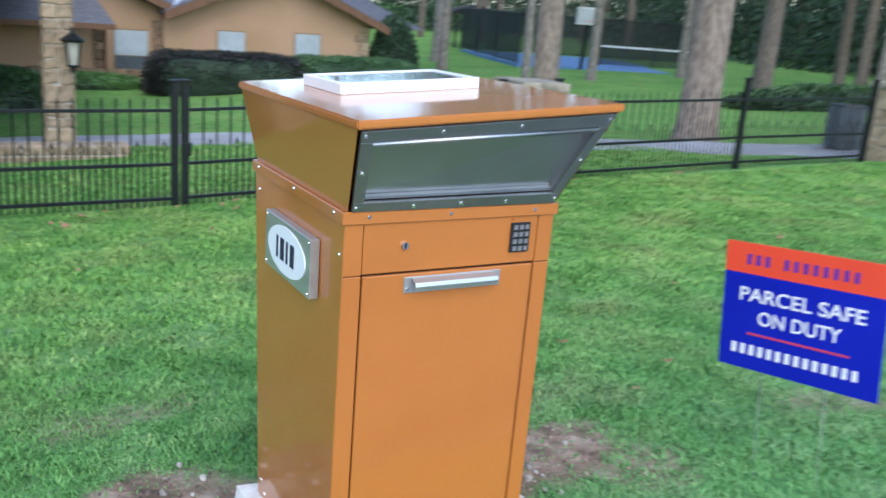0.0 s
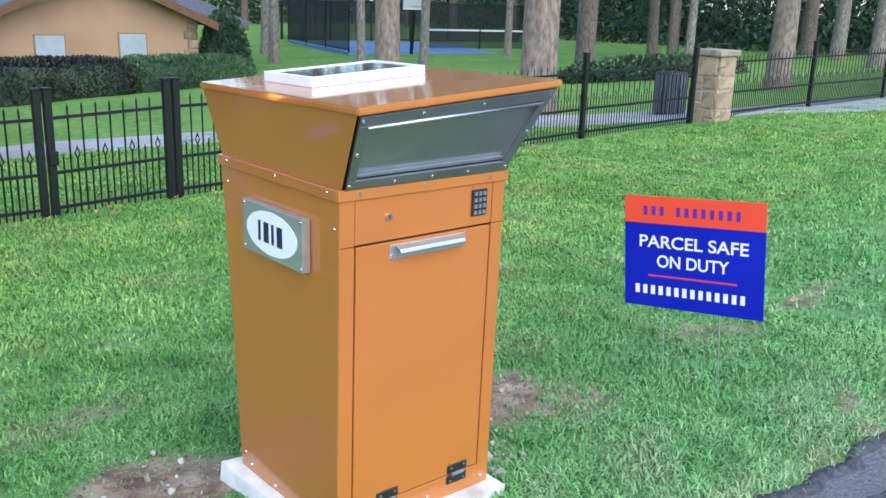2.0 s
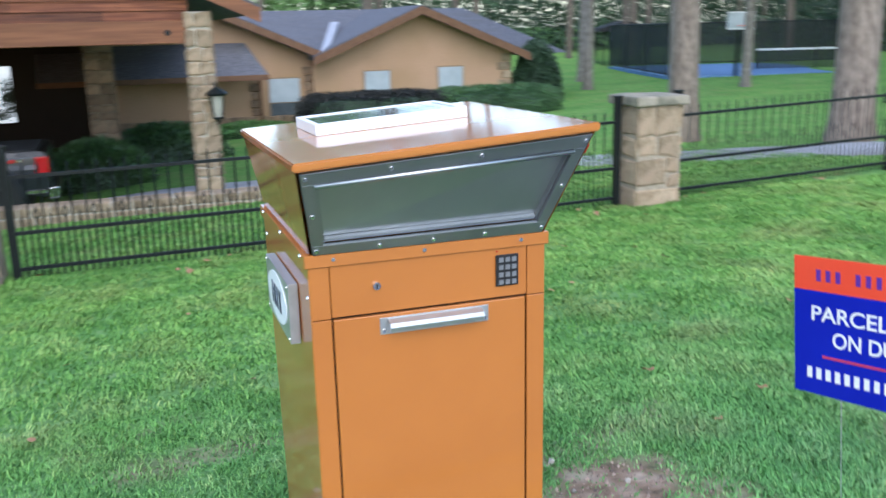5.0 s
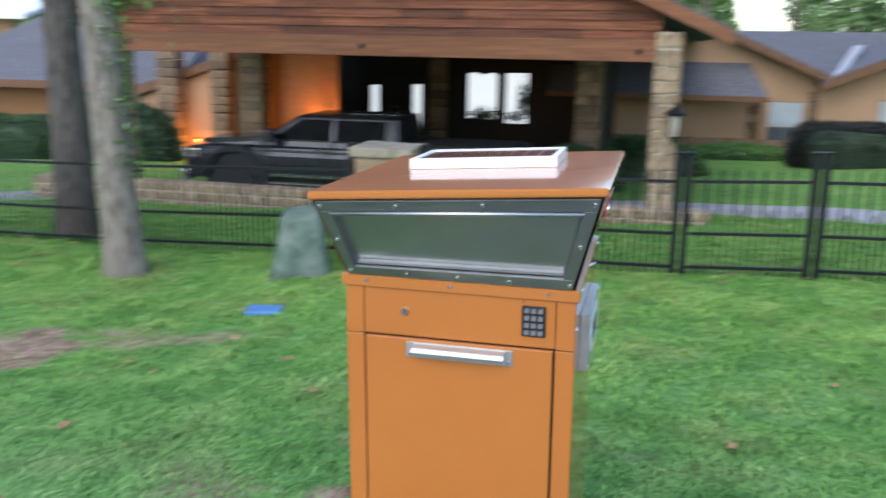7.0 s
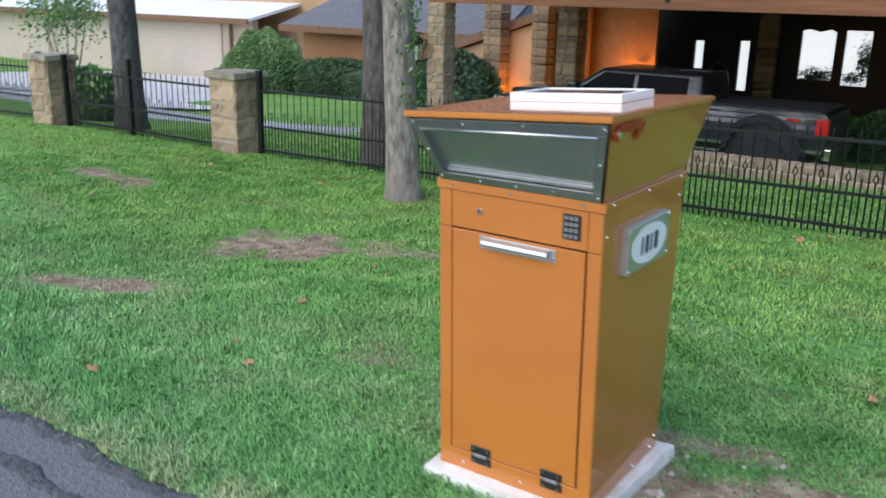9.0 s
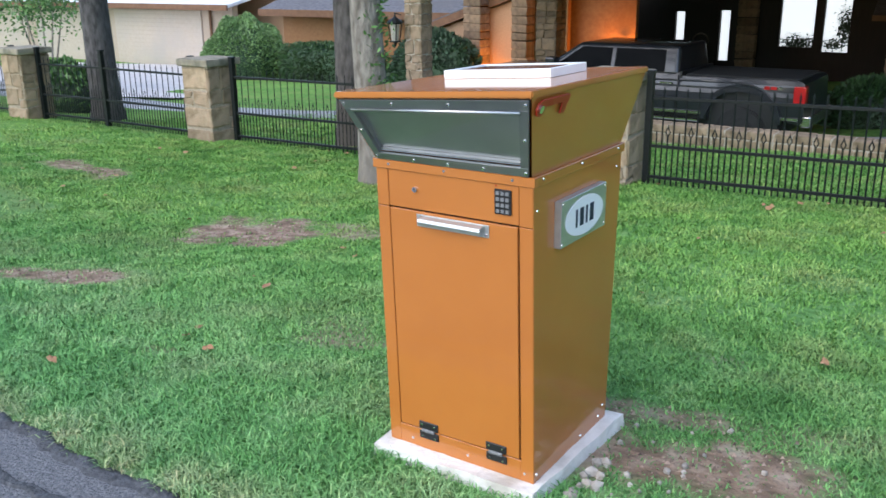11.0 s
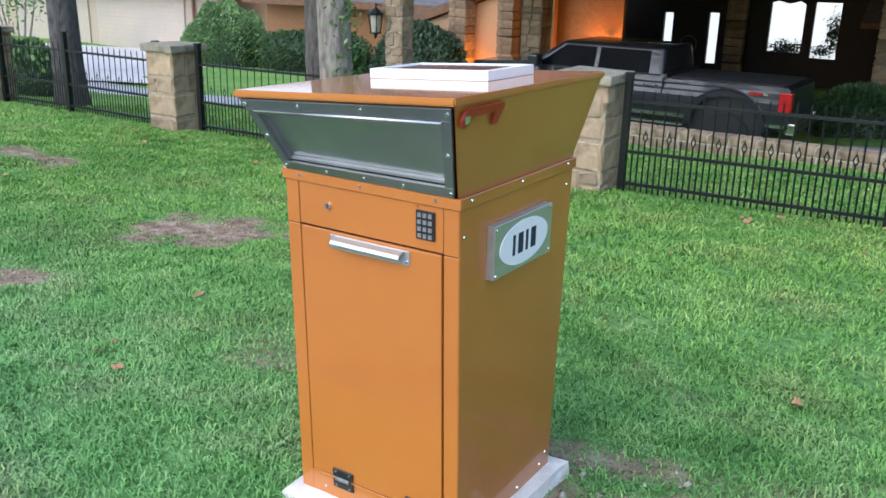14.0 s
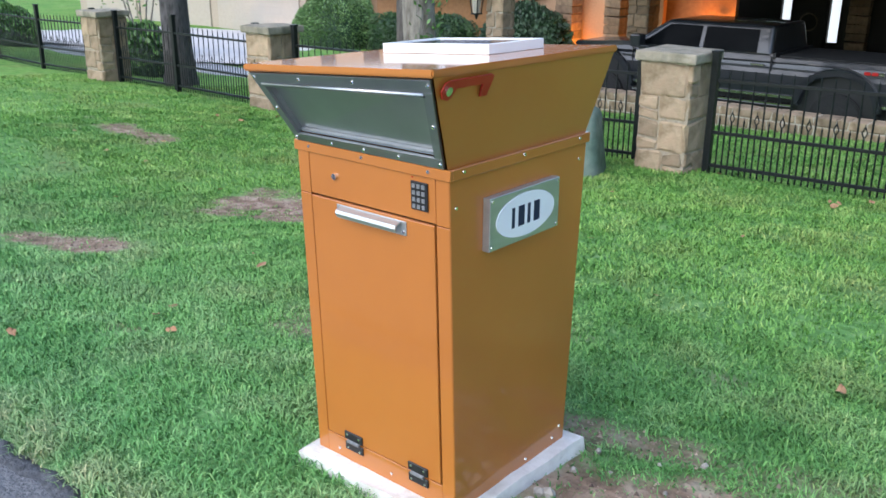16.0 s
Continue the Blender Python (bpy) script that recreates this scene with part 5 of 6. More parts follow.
part("wall", G(box(-46, -26.2, 24.0, 24.3, -2.6, 0.5)), CREAMW, gar, "cream garage wall")
part("downpipe", G(rod((-27.4, 23.9, -2.3), (-27.4, 23.9, 0.3), 0.06, seg=8)), TRIM, gar)
for x0, x1 in ((-45.2, -40.4), (-39.6, -34.2), (-33.6, -28.0)):
    for k in range(14):
        part("door_panel", G(box(x0, x1, 23.93, 23.99, -2.3 + 0.175 * k, -2.3 + 0.175 * k + 0.1735, 0.004)), CREAM, gar, "cream garage door slat")
part("lower_roof", G(hull([(-47, 23.2, 0.32), (-25.6, 23.2, 0.32), (-25.6, 26.2, 0.92), (-47, 26.2, 0.92), (-47, 23.2, 0.44), (-25.6, 23.2, 0.44), (-25.6, 26.2, 1.04), (-47, 26.2, 1.04)])), WHITEMETAL, gar, "white metal roof")
part("eave", G(box(-47, -25.6, 23.14, 23.2, 0.22, 0.44)), TRIM, gar)
part("upper_wall", G(box(-47, -22, 26.2, 26.5, -2.6, 2.25)), STUCCO, gar)
for k in range(8):
    x = -46 + 2.75 * k
    w = part("window", G(box(x, x + 0.95, 26.16, 26.22, 1.25, 2.05, 0.01)), BLACKP, gar)
    part("pane", G(box(x + 0.06, x + 0.89, 26.14, 26.155, 1.31, 1.99)), DARKGLASS, w)
part("upper_roof", G(hull([(-48, 25.6, 2.25), (-21, 25.6, 2.25), (-21, 33, 4.2), (-48, 33, 4.2), (-48, 25.6, 2.4), (-21, 25.6, 2.4), (-21, 33, 4.4), (-48, 33, 4.4)])), WHITEMETAL, gar, "white metal roof")

# ---- low stone wall before the carport ----
low = thing("low_stone_wall", "low dry-laid sandstone garden wall", "stone wall", (-4, 12.0, gz(-4, 12)))
LZ = gz(-4, 12)
part("core", box(-6.4, 5.3, -0.185, 0.185, -0.5, 0.335), PALEJOINT, low, "pale mortar joints")
rng = random.Random(9)
k = 0
for za, zb in ((-0.14, 0.04), (0.045, 0.205), (0.21, 0.355)):
    x = -6.4
    while x < 5.3:
        w = min(rng.uniform(0.16, 0.34), 5.35 - x)
        k += 1
        bm = box(-w / 2 + 0.009, w / 2 - 0.009, -0.2, 0.2, (za - zb) / 2 + 0.006, (zb - za) / 2 - 0.006, 0.014)
        skew = rng.uniform(-0.012, 0.012)
        for q in bm.verts:
            q.co += Vector((skew * np.sign(q.co.z), rng.uniform(-0.008, 0.008), rng.uniform(-0.004, 0.004)))
        part("stone", mesh_of(bm, "stone", STONE), None, low, m=Matrix.Translation((x + w / 2, 0, (za + zb) / 2)))
        x += w


# ---- pickup truck, facing -x ----
TX, TY = -5.44, 15.4
truck = thing("pickup_truck", "dark grey crew-cab pickup truck parked under the carport", "pickup truck", (TX, TY, gz(TX, TY) + 0.03))
truck.scale = (1, 1, 0.935)
AXLES, AXZ = (-2.28, 2.36), 0.60


def truck_side():
    top = [(-3.36, 0.60), (-3.44, 0.80), (-3.42, 1.16), (-3.32, 1.27), (-2.7, 1.36), (-1.72, 1.45), (-1.60, 1.47), (1.16, 1.50), (1.19, 1.44), (3.36, 1.45), (3.43, 1.40), (3.46, 0.80), (3.40, 0.62)]
    arcs = []
    for cx in reversed(AXLES):
        arcs += [(cx + 0.64 * math.cos(a), AXZ + 0.66 * math.sin(a)) for a in np.linspace(0.18, math.pi - 0.18, 13)]
    return top + arcs


bm = prism(truck_side(), "y", -0.98, 0.98)
for zc in (0.74, 0.98, 1.14, 1.22, 1.36):
    bmesh.ops.bisect_plane(bm, geom=bm.verts[:] + bm.edges[:] + bm.faces[:], plane_co=(0, 0, zc), plane_no=(0, 0, 1))
for q in bm.verts:
    half = float(np.interp(q.co.z, [0.6, 0.74, 0.98, 1.14, 1.22, 1.36, 1.50], [0.925, 0.965, 0.985, 0.98, 0.955, 0.945, 0.895]))
    q.co.y = math.copysign(half * float(np.interp(q.co.x, [-3.44, -3.2, -2.6], [0.90, 0.96, 1.0])), q.co.y)
part("body", bm, TRUCK, truck)
cab = hull([(-1.74, -0.93, 1.44), (1.12, -0.93, 1.44), (1.12, 0.93, 1.44), (-1.74, 0.93, 1.44), (-0.98, -0.76, 2.02), (1.07, -0.76, 2.02), (1.07, 0.76, 2.02), (-0.98, 0.76, 2.02)])
bmesh.ops.bevel(cab, geom=cab.edges[:], offset=0.085, segments=4, affect="EDGES", profile=0.6)
part("cab", cab, TRUCK, truck, smooth=True)


def pane_y(z, out):
    return -0.93 + 0.17 * (z - 1.44) / 0.58 - out


def side_pane(pts):
    return hull([(x, pane_y(z, 0.006), z) for x, z in pts] + [(x, pane_y(z, -0.02), z) for x, z in pts])


for pts in (((-1.50, 1.50), (-0.28, 1.50), (-0.28, 1.93), (-0.93, 1.93)), ((-0.20, 1.50), (0.84, 1.50), (0.82, 1.93), (-0.20, 1.93))):
    w = part("side_window", side_pane(pts), CARGLASS, truck, "dark tinted window")
part("windscreen", hull([(-1.72, -0.80, 1.50), (-1.72, 0.80, 1.50), (-1.62, 0.80, 1.50), (-1.62, -0.80, 1.50), (-1.09, -0.66, 1.96), (-1.09, 0.66, 1.96), (-0.99, 0.66, 1.96), (-0.99, -0.66, 1.96)]), CARGLASS, truck, "dark windscreen")
part("bed_cover", box(1.24, 3.30, -0.86, 0.86, 1.435, 1.48, 0.012), TYRE, truck, "black soft bed cover")
hood = box(-3.24, -1.86, -0.55, 0.55, 1.30, 1.40, 0.0)
for q in hood.verts:
    q.co.z += 0.10 * (q.co.x + 3.24) / 1.38
bmesh.ops.bevel(hood, geom=hood.edges[:], offset=0.03, segments=2, affect="EDGES")
part("hood_bulge", hood, TRUCK, truck)
part("rear_lamp", box(3.26, 3.475, -0.995, -0.80, 1.00, 1.36, 0.025, seg=2), REDLAMP, truck, "red tail lamp")
hl = part("headlamp", box(-3.47, -3.12, -0.94, -0.58, 1.02, 1.23, 0.04, seg=2), CHROME, truck, "clear headlamp")
part("bezel", box(-3.475, -3.10, -0.945, -0.62, 0.985, 1.02, 0.006), BLACKP, hl)
gr = part("grille", box(-3.49, -3.42, -0.57, 0.57, 0.80, 1.22, 0.02), CHROME, truck, "chrome grille")
for k in range(3):
    part("grille_slot", box(-3.498, -3.485, -0.50, 0.50, 0.85 + 0.12 * k, 0.93 + 0.12 * k, 0.004), BLACKP, gr)
part("bumper", box(-3.58, -3.38, -0.93, 0.93, 0.50, 0.76, 0.04, seg=2), CHROME, truck, "chrome front bumper")
part("bumper", box(3.42, 3.58, -0.93, 0.93, 0.58, 0.80, 0.03, seg=2), CHROME, truck, "chrome rear bumper")
part("running_board", box(-1.55, 1.62, -1.08, -0.9, 0.56, 0.625, 0.02), CHROME, truck, "bright running board")
part("rocker_trim", box(-1.58, 1.62, -0.992, -0.96, 0.70, 0.76, 0.006), CHROME, truck, "bright rocker strip")
part("rocker_trim", box(3.04, 3.40, -0.992, -0.96, 0.70, 0.76, 0.006), CHROME, truck, "bright rocker strip")
part("underbody", box(-3.0, 3.1, -0.66, 0.66, 0.40, 1.05), BLACKP, truck)
for k, (x0, x1) in enumerate(((2.74, 2.84), (2.86, 2.96), (2.98, 3.06))):
    part("badge", box(x0, x1, -0.968, -0.935, 1.27, 1.33, 0.004), REDLAMP if k < 2 else CHROME, truck, "red badge shape")
for x in (-1.62, -0.24, 1.14):
    part("door_seam", box(x - 0.007, x + 0.007, -0.989, -0.95, 0.72, 1.46), BLACKP, truck)
part("cab_gap", box(1.15, 1.20, -0.93, 0.93, 0.8, 1.52), BLACKP, truck)
for x in (-0.46, 0.90):
    h = part("door_handle", box(x - 0.12, x + 0.12, -1.005, -0.975, 1.27, 1.31, 0.008), CHROME, truck, "chrome door handle")
mi = part("mirror", box(-1.56, -1.34, -1.26, -1.00, 1.46, 1.72, 0.04, seg=2), TRUCK, truck, "dark wing mirror")
part("mirror_arm", rod((-1.45, -1.06, 1.52), (-1.45, -0.88, 1.50), 0.025, seg=8), BLACKP, mi)
for x in AXLES:
    for y in (-0.86, 0.86):
        side = 1 if y < 0 else -1
        tyre = rod((x, y - 0.14, 0.43), (x, y + 0.14, 0.43), 0.45, seg=28)
        bmesh.ops.bevel(tyre, geom=[e for e in tyre.edges if abs(e.verts[0].co.y - e.verts[1].co.y) < 1e-4], offset=0.03, segments=2, affect="EDGES")
        w = part("wheel", tyre, TYRE, truck, "black tyre")
        part("rim", rod((x, y - 0.132 * side, 0.43), (x, y - 0.146 * side, 0.43), 0.275, 0.25, 24), TYRE, w, "dark rim")
    part("wheel_well", box(x - 0.66, x + 0.66, -0.90, 0.90, 0.5, 1.2), BLACKP, truck)
    arc = np.linspace(0.02, math.pi - 0.02, 19)
    band = [(x + 0.74 * math.cos(a), AXZ + 0.76 * math.sin(a)) for a in arc] + [(x + 0.63 * math.cos(a), AXZ + 0.645 * math.sin(a)) for a in arc[::-1]]
    flare = prism(band, "y", -1.07, -0.93)
    bmesh.ops.bevel(flare, geom=[e for e in flare.edges if all(q.co.y < -1.0 for q in e.verts)], offset=0.035, segments=3, affect="EDGES")
    part("wheel_arch", flare, TRUCK, truck, "flared wheel arch")


# ---- hedges and shrubs ----
def shrub(name, label, cx, cy, hx, hy, h, n, seed, leaf, size=0.06, square=4.0, z0=None):
    """A clipped or rounded mass: a dark core for inner shade, and a skin of leaves."""
    z0 = gz(cx, cy) if z0 is None else z0
    s = thing(name, label, "hedge" if square > 2.5 else "shrub", (cx, cy, z0))
    r = np.random.default_rng(seed)
    u = r.normal(size=(n, 3))
    u /= (np.abs(u) ** square).sum(1)[:, None] ** (1 / square)
    u[:, 2] = np.abs(u[:, 2])
    k = r.uniform(0.9, 1.03, n) * (1 + (0.02 if square < 5 else 0.012) * np.sin(5 * u[:, 0] * hx + 3 * u[:, 2]) + 0.04 * np.sin(9 * u[:, 1] + 7 * u[:, 0]))
    v, f = leaves(u * np.array([hx, hy, h]) * k[:, None], size, seed)
    part("foliage", sheet(v, f, "foliage", leaf), None, s)
    # Dark solid that stands in for the shade between the leaves
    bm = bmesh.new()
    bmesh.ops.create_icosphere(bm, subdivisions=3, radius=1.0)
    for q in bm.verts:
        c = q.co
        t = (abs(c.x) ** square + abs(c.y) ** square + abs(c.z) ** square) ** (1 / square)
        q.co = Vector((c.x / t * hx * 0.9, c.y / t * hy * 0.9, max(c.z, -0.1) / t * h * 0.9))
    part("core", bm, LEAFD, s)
    return s


# Both gable hedges: leaf colours darkened for the shade on their front faces
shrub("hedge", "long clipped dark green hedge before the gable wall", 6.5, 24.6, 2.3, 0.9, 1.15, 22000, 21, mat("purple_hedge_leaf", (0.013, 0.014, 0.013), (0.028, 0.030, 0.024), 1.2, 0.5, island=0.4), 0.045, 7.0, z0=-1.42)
shrub("hedge", "clipped bright green hedge before the gable wall", 10.4, 24.5, 2.0, 0.9, 1.15, 20000, 22, LEAFH2, 0.045, 7.0, z0=-1.40)
shrub("shrub", "broad dark evergreen at the house corner", 13.55, 28.2, 0.98, 0.95, 2.5, 8000, 23, LEAFD, 0.07, 2.1, z0=-1.5)
shrub("shrub", "rounded green shrub beside the garage", -21.5, 20.0, 1.45, 1.4, 2.05, 18000, 24, LEAFL, 0.05, 2.2)
shrub("hedge", "clipped green hedge before the garage wing", -17.9, 20.3, 1.9, 0.8, 1.15, 16000, 25, LEAFH, 0.045, 6.0)
shrub("shrub", "low dark shrubs by the stone piers", -14.2, 20.8, 1.6, 0.8, 1.6, 5000, 26, LEAFD, 0.08, 2.2)
shrub("shrub", "low green shrubs beside the carport column", 0.2, 21.5, 1.5, 0.7, 0.95, 5000, 27, LEAFH, 0.07, 2.2)
shrub("shrub", "leafy dark shrubs in the bed beside the truck", -1.3, 18.0, 1.1, 0.6, 1.0, 6000, 31, LEAFH, 0.06, 2.2)
shrub("shrub", "low green shrubs under the front window", 3.0, 26.4, 1.6, 0.6, 0.45, 4000, 28, LEAFB, 0.07, 2.2)
shrub("shrub", "low green planting along the woodland edge", 24.0, 17.0, 5.0, 0.9, 0.7, 5000, 29, LEAFH, 0.10, 2.2)
shrub("shrub", "low green shrub by the fence end", -13.4, 7.6, 0.8, 0.6, 0.9, 2500, 30, LEAFB, 0.06, 2.2)

shrub("shrub", "loose olive-green bush behind the fence", -21.8, 8.7, 1.5, 0.7, 1.0, 4000, 33, LEAFB, 0.07, 2.2)

# small multi-stemmed tree before the garage
sm = thing("small_tree", "slender young tree with thin stems before the garage", "small tree", (-20.7, 12.0, gz(-20.7, 12.0)))
bm = bmesh.new()
rng = random.Random(4)
ends = []
for i in range(5):
    a = 1.256 * i
    p1 = Vector((0.55 * math.cos(a), 0.55 * math.sin(a), rng.uniform(1.9, 2.4)))
    rod((0.08 * math.cos(a), 0.08 * math.sin(a), -0.1), p1, 0.035, 0.015, 6, bm)
    ends.append(p1)
part("stem", bm, BARK, sm)
q = np.random.default_rng(8)
c = np.array([tuple(p) for p in ends])
v, f = leaves(c[q.integers(0, 5, 1800)] + q.normal(size=(1800, 3)) * (0.35, 0.35, 0.4) + (0, 0, 0.3), 0.07, 9)
part("crown", sheet(v, f, "crown", LEAFB), None, sm, "airy green crown")

# ---- court far behind ----
court = thing("tennis_court", "blue hard court with a white net behind the trees", "tennis court", (30.4, 37.2, gz(30.4, 37.2) + 0.05), -16)
part("surface", box(-6.5, 8.5, -5.5, 5.5, -0.2, 0.0), COURT, court)
NET0, NET1 = -1.0, 5.0
part("net", box(NET0, NET1, -2.02, -1.98, 0.93, 1.02), CLOTH, court, "white net band")
part("net_mesh", box(NET0, NET1, -2.008, -1.992, 0.06, 0.93), SCREEN, court, "dark see-through netting")
for x in (NET0, (NET0 + NET1) / 2, NET1):
    part("net_post", rod((x, -2, 0), (x, -2, 1.05), 0.05, seg=8), IRON, court)
for x in np.arange(-6.5, 8.6, 2.5):
    part("fence_post", rod((x, 5.5, 0), (x, 5.5, 2.3), 0.04, seg=6), IRON, court)
for y in (-5.5, -1.8, 1.8):
    part("fence_post", rod((-6.5, y, 0), (-6.5, y, 2.3), 0.04, seg=6), IRON, court)
for z in (0.1, 2.3):
    part("fence_rail", rod((-6.5, 5.5, z), (8.5, 5.5, z), 0.03, seg=6), IRON, court)
    part("fence_rail", rod((-6.5, -5.5, z), (-6.5, 5.5, z), 0.03, seg=6), IRON, court)
part("fence_screen", box(-6.5, 8.5, 5.49, 5.51, 0.1, 2.3), SCREEN, court, "dark see-through fence screen")
part("fence_screen", box(-6.51, -6.49, -5.5, 5.5, 0.1, 2.3), SCREEN, court, "dark see-through fence screen")
hoop = thing("basketball_hoop", "pale backboard on a dark pole beside the court", "basketball hoop", (25.5, 32.4, gz(25.5, 32.4)), -20)
part("pole", rod((0, 0.5, -0.1), (0, 0.10, 2.5), 0.09, 0.08, 10), IRON, hoop)
bb = part("backboard", box(-0.6, 0.6, -0.03, 0.03, 2.10, 2.85, 0.01), BLIND, hoop, "pale glass backboard")
for z in (2.12, 2.83):
    part("border", box(-0.61, 0.61, -0.04, -0.031, z - 0.03, z + 0.03), CLOTH, bb, "white border")
rim = bmesh.new()
turn = [(0.23 * math.cos(a), -0.28 + 0.23 * math.sin(a)) for a in np.linspace(0, 2 * math.pi, 17)]
for a, b in zip(turn, turn[1:]):
    rod((*a, 2.25), (*b, 2.25), 0.012, seg=6, bm=rim)
part("rim", rim, SIGNR, hoop, "orange rim")
shelter = thing("shelter", "low dark-roofed park shelter among the trees", "shelter", (28.4, 47.6, gz(28.4, 47.6)), -20)
part("roof", prism([(-1.6, 1.95), (1.6, 1.95), (1.5, 2.15), (0.0, 2.55), (-1.5, 2.15)], "y", -1.5, 1.5), TYRE, shelter, "dark shingled roof")
for x in (-1.3, 1.3):
    for y in (-1.2, 1.2):
        part("post", box(x - 0.07, x + 0.07, y - 0.07, y + 0.07, -0.1, 1.97, 0.01), DARKWOOD, shelter)
bench = thing("park_bench", "low dark green slatted bench on the far lawn", "bench", (43.0, 27.5, gz(43.0, 27.5)), -35)
for k in range(3):
    part("seat_slat", box(-0.8, 0.8, -0.22 + 0.15 * k, -0.10 + 0.15 * k, 0.42, 0.46, 0.008), GREENP, bench)
for x in (-0.68, 0.68):
    part("leg", box(x - 0.03, x + 0.03, -0.2, 0.24, -0.05, 0.42, 0.006), IRON, bench)
    part("back_post", box(x - 0.03, x + 0.03, 0.24, 0.26, 0.40, 0.60), IRON, bench)

# ---- woods behind and the wooded far side ----
r = np.random.default_rng(77)
n = 420000
px = r.uniform(-70, 110, n)
py = 62 + 12 * r.random(n) + 0.12 * np.abs(px - 20)
pz = -2 + np.interp(px, [-70, -35, 2, 12, 25], [16, 9, 8, 15, 22]) * r.random(n) ** 0.9
keep = np.sin(px * 0.37) + np.sin(px * 0.83 + pz * 0.2) + 0.8 * np.sin(pz * 0.55 + px * 0.2) > -2.35 + 0.09 * np.maximum(pz - 10, 0)
pts = np.stack([px, py, pz], 1)
open_sky = (pz > 4.2) & (np.sin(px * 0.50 + 1.3 * np.sin(pz * 0.4)) * np.sin(pz * 0.85 + px * 0.13) > -0.12)
v, f = leaves(pts[keep & (px > 14) & ~open_sky], 0.23, 78)
tagged(new("woods", sheet(v, f, "woods", LEAFD)), "dense dark green woods behind the lawn", "woods", kind="stuff")
clump = np.sin(px * 0.61) + np.sin(px * 0.27 + pz * 0.5) + 0.8 * np.sin(pz * 0.9 + px * 0.33)
v, f = leaves(pts[(px < 16) & (clump > -1.15 + 0.16 * np.maximum(pz - 3, 0))], 0.24, 80)
tagged(new("woods", sheet(v, f, "woods", LEAFL)), "lighter green treetops beyond the house roofs", "woods", kind="stuff")
n = 120000
px = np.r_[r.uniform(46, 75, n)]
py = r.uniform(-8, 60, n)
pz = -1 + 16 * r.random(n) ** 1.6
v, f = leaves(np.stack([px, py, pz], 1), 0.24, 79)
tagged(new("woods", sheet(v, f, "woods", LEAFD)), "dense dark green woods beside the court", "woods", kind="stuff")
for i in range(46):
    x = -50 + 3.0 * i + 2 * math.sin(5.1 * i)
    y = 50 + 6 * math.sin(2.7 * i) + 0.1 * abs(x - 20)
    bm = rod((x, y, -2.5), (x + 0.5 * math.sin(i), y, 16 if x > 12 else 6), 0.22 + 0.1 * math.sin(3 * i), 0.12, 8)
    solid("far_trunk", bm, BARKB, "bare brown trunk at the edge of the woods", "tree trunk", "woodland trunks")

# ---- loose dry leaves and pebbles ----
def dry_leaf_mesh(seed):
    rng = random.Random(seed)
    bm = bmesh.new()
    c = bm.verts.new((0, 0, 0.006))
    ringv = [bm.verts.new((math.cos(a) * 0.030 * rng.uniform(0.6, 1.1), math.sin(a) * 0.020 * rng.uniform(0.6, 1.1), 0.018 * rng.random())) for a in np.linspace(0, 5.5, 8)]
    for a, b in zip(ringv, ringv[1:] + ringv[:1]):
        bm.faces.new((c, a, b))
    return mesh_of(bm, "dry_leaf", DRYLEAF)


leaf_meshes = [dry_leaf_mesh(s) for s in range(4)]
rng = random.Random(12)
spots = [(1.55, 0.9), (1.62, 1.55), (1.9, 3.2), (2.1, 3.3), (-0.2, 2.3), (0.9, 1.8), (-1.6, 0.3), (-1.2, 2.0), (-2.4, 1.4), (0.7, 4.9), (1.1, 5.6), (-0.3, 5.5), (2.6, 4.4), (3.0, 2.2), (-2.1, -0.2), (-1.9, 0.5)]
spots += [(rng.uniform(-8, 8), rng.uniform(0.2, 5.9)) for _ in range(46)] + [(rng.uniform(-6, 8), rng.uniform(5.85, 6.05)) for _ in range(30)]
for i, (x, y) in enumerate(spots):
    ob = part("dry_leaf", leaf_meshes[i % 4], None, m=pose(x, y, gz(x, y) + 0.03, rng.uniform(-25, 25), rng.uniform(-25, 25), rng.uniform(0, 360)) @ Matrix.Scale(rng.uniform(0.7, 1.5), 4))
    tagged(ob, "curled brown fallen leaf on the lawn", "leaf", "fallen leaves")
pm = []
for s in range(3):
    bm = bmesh.new()
    bmesh.ops.create_icosphere(bm, subdivisions=1, radius=0.02)
    for q in bm.verts:
        q.co = q.co * (1 + 0.4 * noise.noise(q.co * 60 + Vector((s, s, s))))
    pm.append(mesh_of(bm, "pebble", PEBBLE))
for i in range(46):
    if i < 16:
        x, y, k = rng.gauss(0.43, 0.025), rng.uniform(0.06, 0.36), rng.uniform(0.6, 1.35)
    elif i < 34:
        x, y, k = rng.gauss(0.62, 0.16), rng.gauss(0.36, 0.20), rng.uniform(0.3, 0.8)
    else:
        x, y, k = rng.gauss(-0.5, 0.15), rng.gauss(0.75, 0.12), rng.uniform(0.3, 0.8)
    if -0.38 < x < 0.41 and y < 0.70:
        x = 0.42
    ob = part("pebble", pm[i % 3], None, m=pose(x, y, gz(x, y) + 0.008, 0, 0, rng.uniform(0, 360)) @ Matrix.Scale(k, 4))
    tagged(ob, "small pale stone lying on bare earth", "stone", "loose stones by the slab")


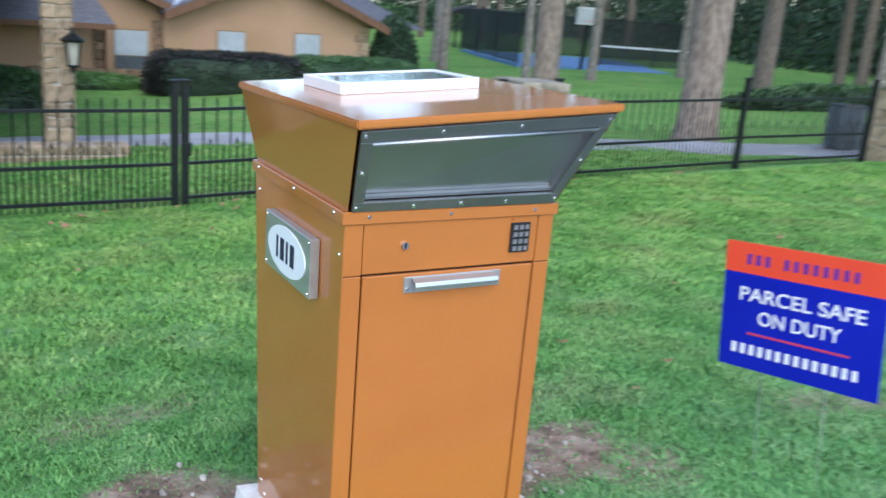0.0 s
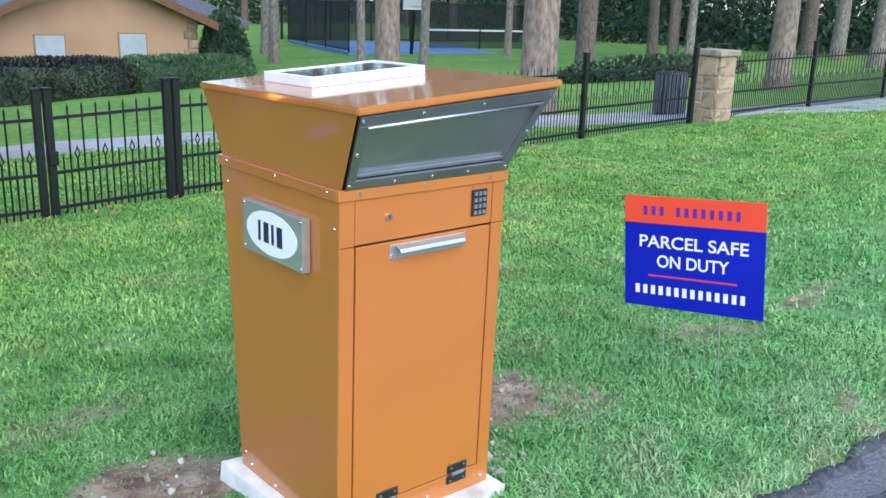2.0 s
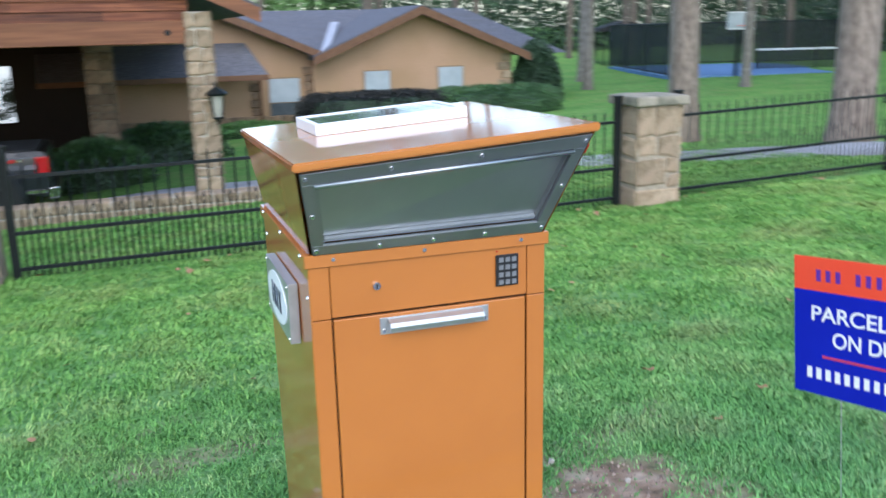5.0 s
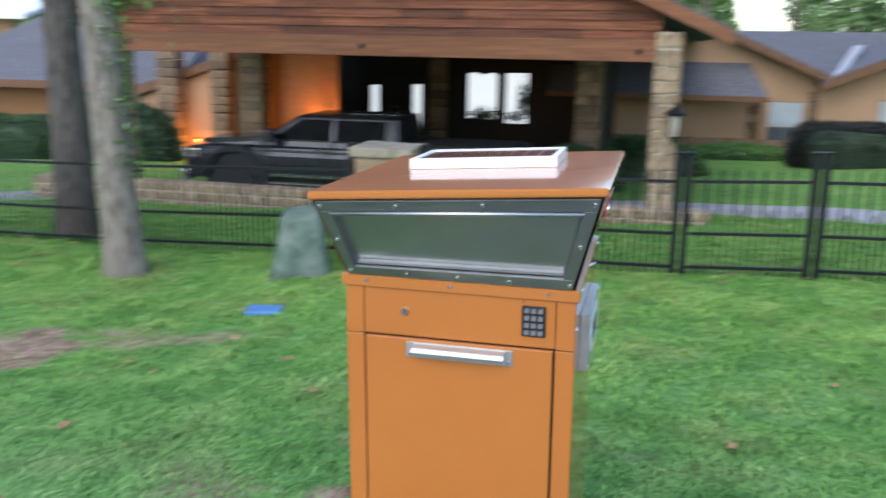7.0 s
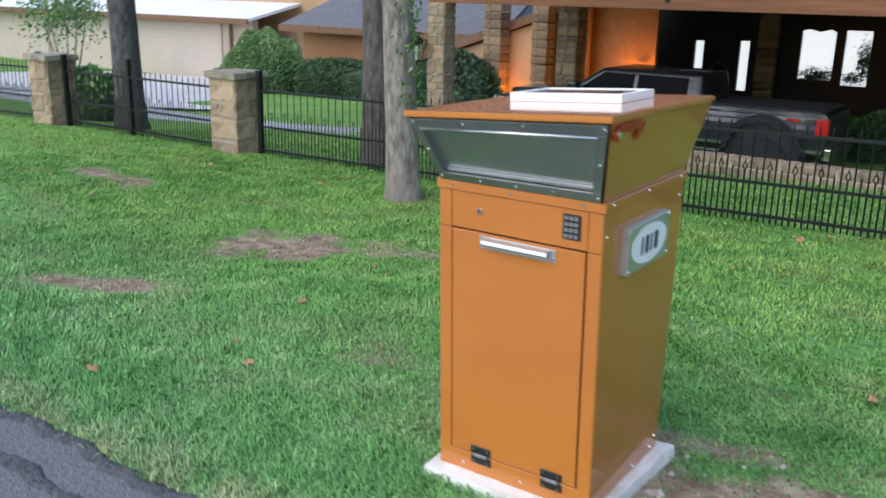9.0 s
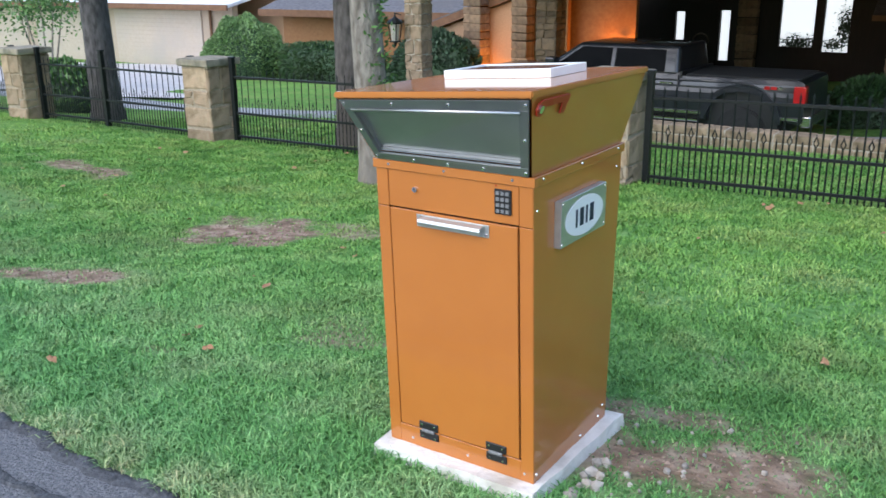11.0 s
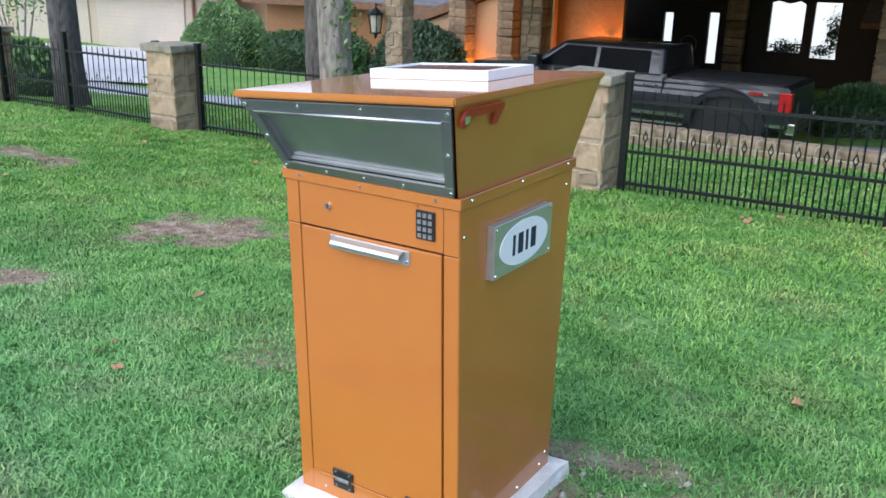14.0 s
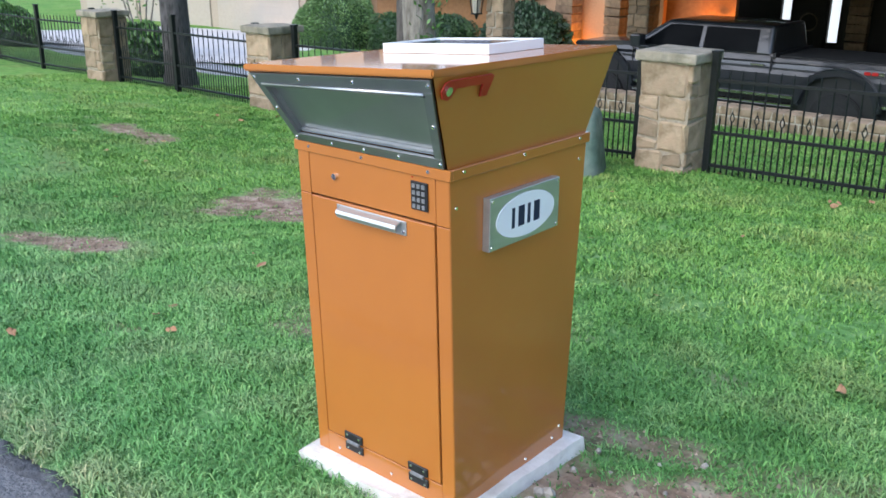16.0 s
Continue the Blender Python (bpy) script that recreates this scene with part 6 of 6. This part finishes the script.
# crumbs of earth on the bare patches
r = np.random.default_rng(31)
cx, cy = r.uniform(-8, 3, 90000), r.uniform(-0.5, 4, 90000)
sel = r.random(90000) < 0.9 * np.clip(bare(cx, cy) - 0.3, 0, 1)
cx, cy = cx[sel], cy[sel]
size = 0.004 + 0.011 * r.random(len(cx)) ** 3
tet = np.array([(1, 0, -0.3), (-0.5, 0.87, -0.3), (-0.5, -0.87, -0.3), (0.1, 0.1, 0.8)])
v = (np.stack([cx, cy, land(cx, cy) + 0.002], 1)[:, None] + tet[None] * (size[:, None, None] * r.uniform(0.6, 1.4, (len(cx), 4, 1)))).reshape(-1, 3)
k = 4 * np.arange(len(cx))[:, None]
f = np.concatenate([k + [0, 1, 3], k + [1, 2, 3], k + [2, 0, 3]], 1).reshape(-1, 3)
tagged(new("earth_crumbs", sheet(v, f, "earth_crumbs", mat("crumb", (0.16, 0.11, 0.085), (0.36, 0.27, 0.21), 5, 0.95, island=0.6))), "loose crumbs of brown earth and dead grass", "earth", kind="stuff")


# ---- grass ----
def grass(name, x0, x1, y0, y1, count, height, width, seed, kind_label):
    r = np.random.default_rng(seed)
    x, y = r.uniform(x0, x1, count), r.uniform(y0, y1, count)
    tuft = np.sin(5.1 * x + 2 * np.sin(3.3 * y)) * np.sin(4.7 * y + 2 * np.sin(2.9 * x)) + 0.6 * np.sin(13 * x + 7 * y) * np.sin(11 * y - 6 * x)
    keep = (r.random(count) > bare(x, y) * 0.94) & (y > edge_y(x) + 0.03 * r.normal(size=count) + 0.02) & ~((x > -0.35) & (x < 0.365) & (y > -0.045) & (y < 0.68))
    keep &= r.random(count) < (0.72 + 0.25 * tuft) * np.clip((17 - x) / 3, 0, 1)
    x, y, tuft = x[keep], y[keep], tuft[keep]
    n = len(x)
    z = land(x, y) - 0.004
    h = height * r.uniform(0.45, 1.2, n) * (1 + 0.26 * tuft)
    worn = np.max([bare(x + i, y + j) for i, j in ((0.12, 0), (-0.12, 0), (0, 0.14), (0, -0.14))], axis=0)
    h *= 1 - 0.55 * np.clip(worn, 0, 1)
    a, lean = r.uniform(0, 6.283, n), r.uniform(0.35, 1.35, n)
    dx, dy = np.cos(a), np.sin(a)
    b = a + r.normal(0, 0.9, n) + 1.57
    wx, wy = np.cos(b) * width * 0.5, np.sin(b) * width * 0.5
    lx, ly = dx * h * lean, dy * h * lean
    v = np.stack([np.stack([x - wx, y - wy, z], 1), np.stack([x + wx, y + wy, z], 1),
                  np.stack([x + lx * 0.4 + wx * 0.8, y + ly * 0.4 + wy * 0.8, z + h * 0.62], 1), np.stack([x + lx * 0.4 - wx * 0.8, y + ly * 0.4 - wy * 0.8, z + h * 0.62], 1),
                  np.stack([x + lx, y + ly, z + h * (1.0 - 0.38 * lean)], 1)], 1).reshape(-1, 3)
    k = 5 * np.arange(n)[:, None]
    f = np.concatenate([k + [0, 1, 2], k + [0, 2, 3], k + [3, 2, 4]], 1).reshape(-1, 3)
    tagged(new(name, sheet(v, f, name, BLADE)), kind_label, "grass", kind="stuff")


grass("grass", -2.6, 3.0, -0.66, 2.2, 230000, 0.050, 0.0056, 1, "short green lawn grass round the parcel box")
grass("grass", -5.5, -2.6, -0.85, 2.6, 85000, 0.050, 0.0066, 2, "short green lawn grass by the road")
grass("grass", -8.5, 6.5, 2.2, 6.3, 250000, 0.048, 0.0080, 3, "short green lawn grass before the fence")
grass("grass", 3.0, 17, -0.5, 5.9, 190000, 0.048, 0.0105, 4, "short green lawn grass along the fence")
grass("grass", -13, -5.5, -0.9, 6.3, 60000, 0.045, 0.010, 5, "short green lawn grass by the far pillars")
grass("grass", -11, 9, 6.3, 13.4, 150000, 0.05, 0.015, 6, "mown green grass behind the iron fence")
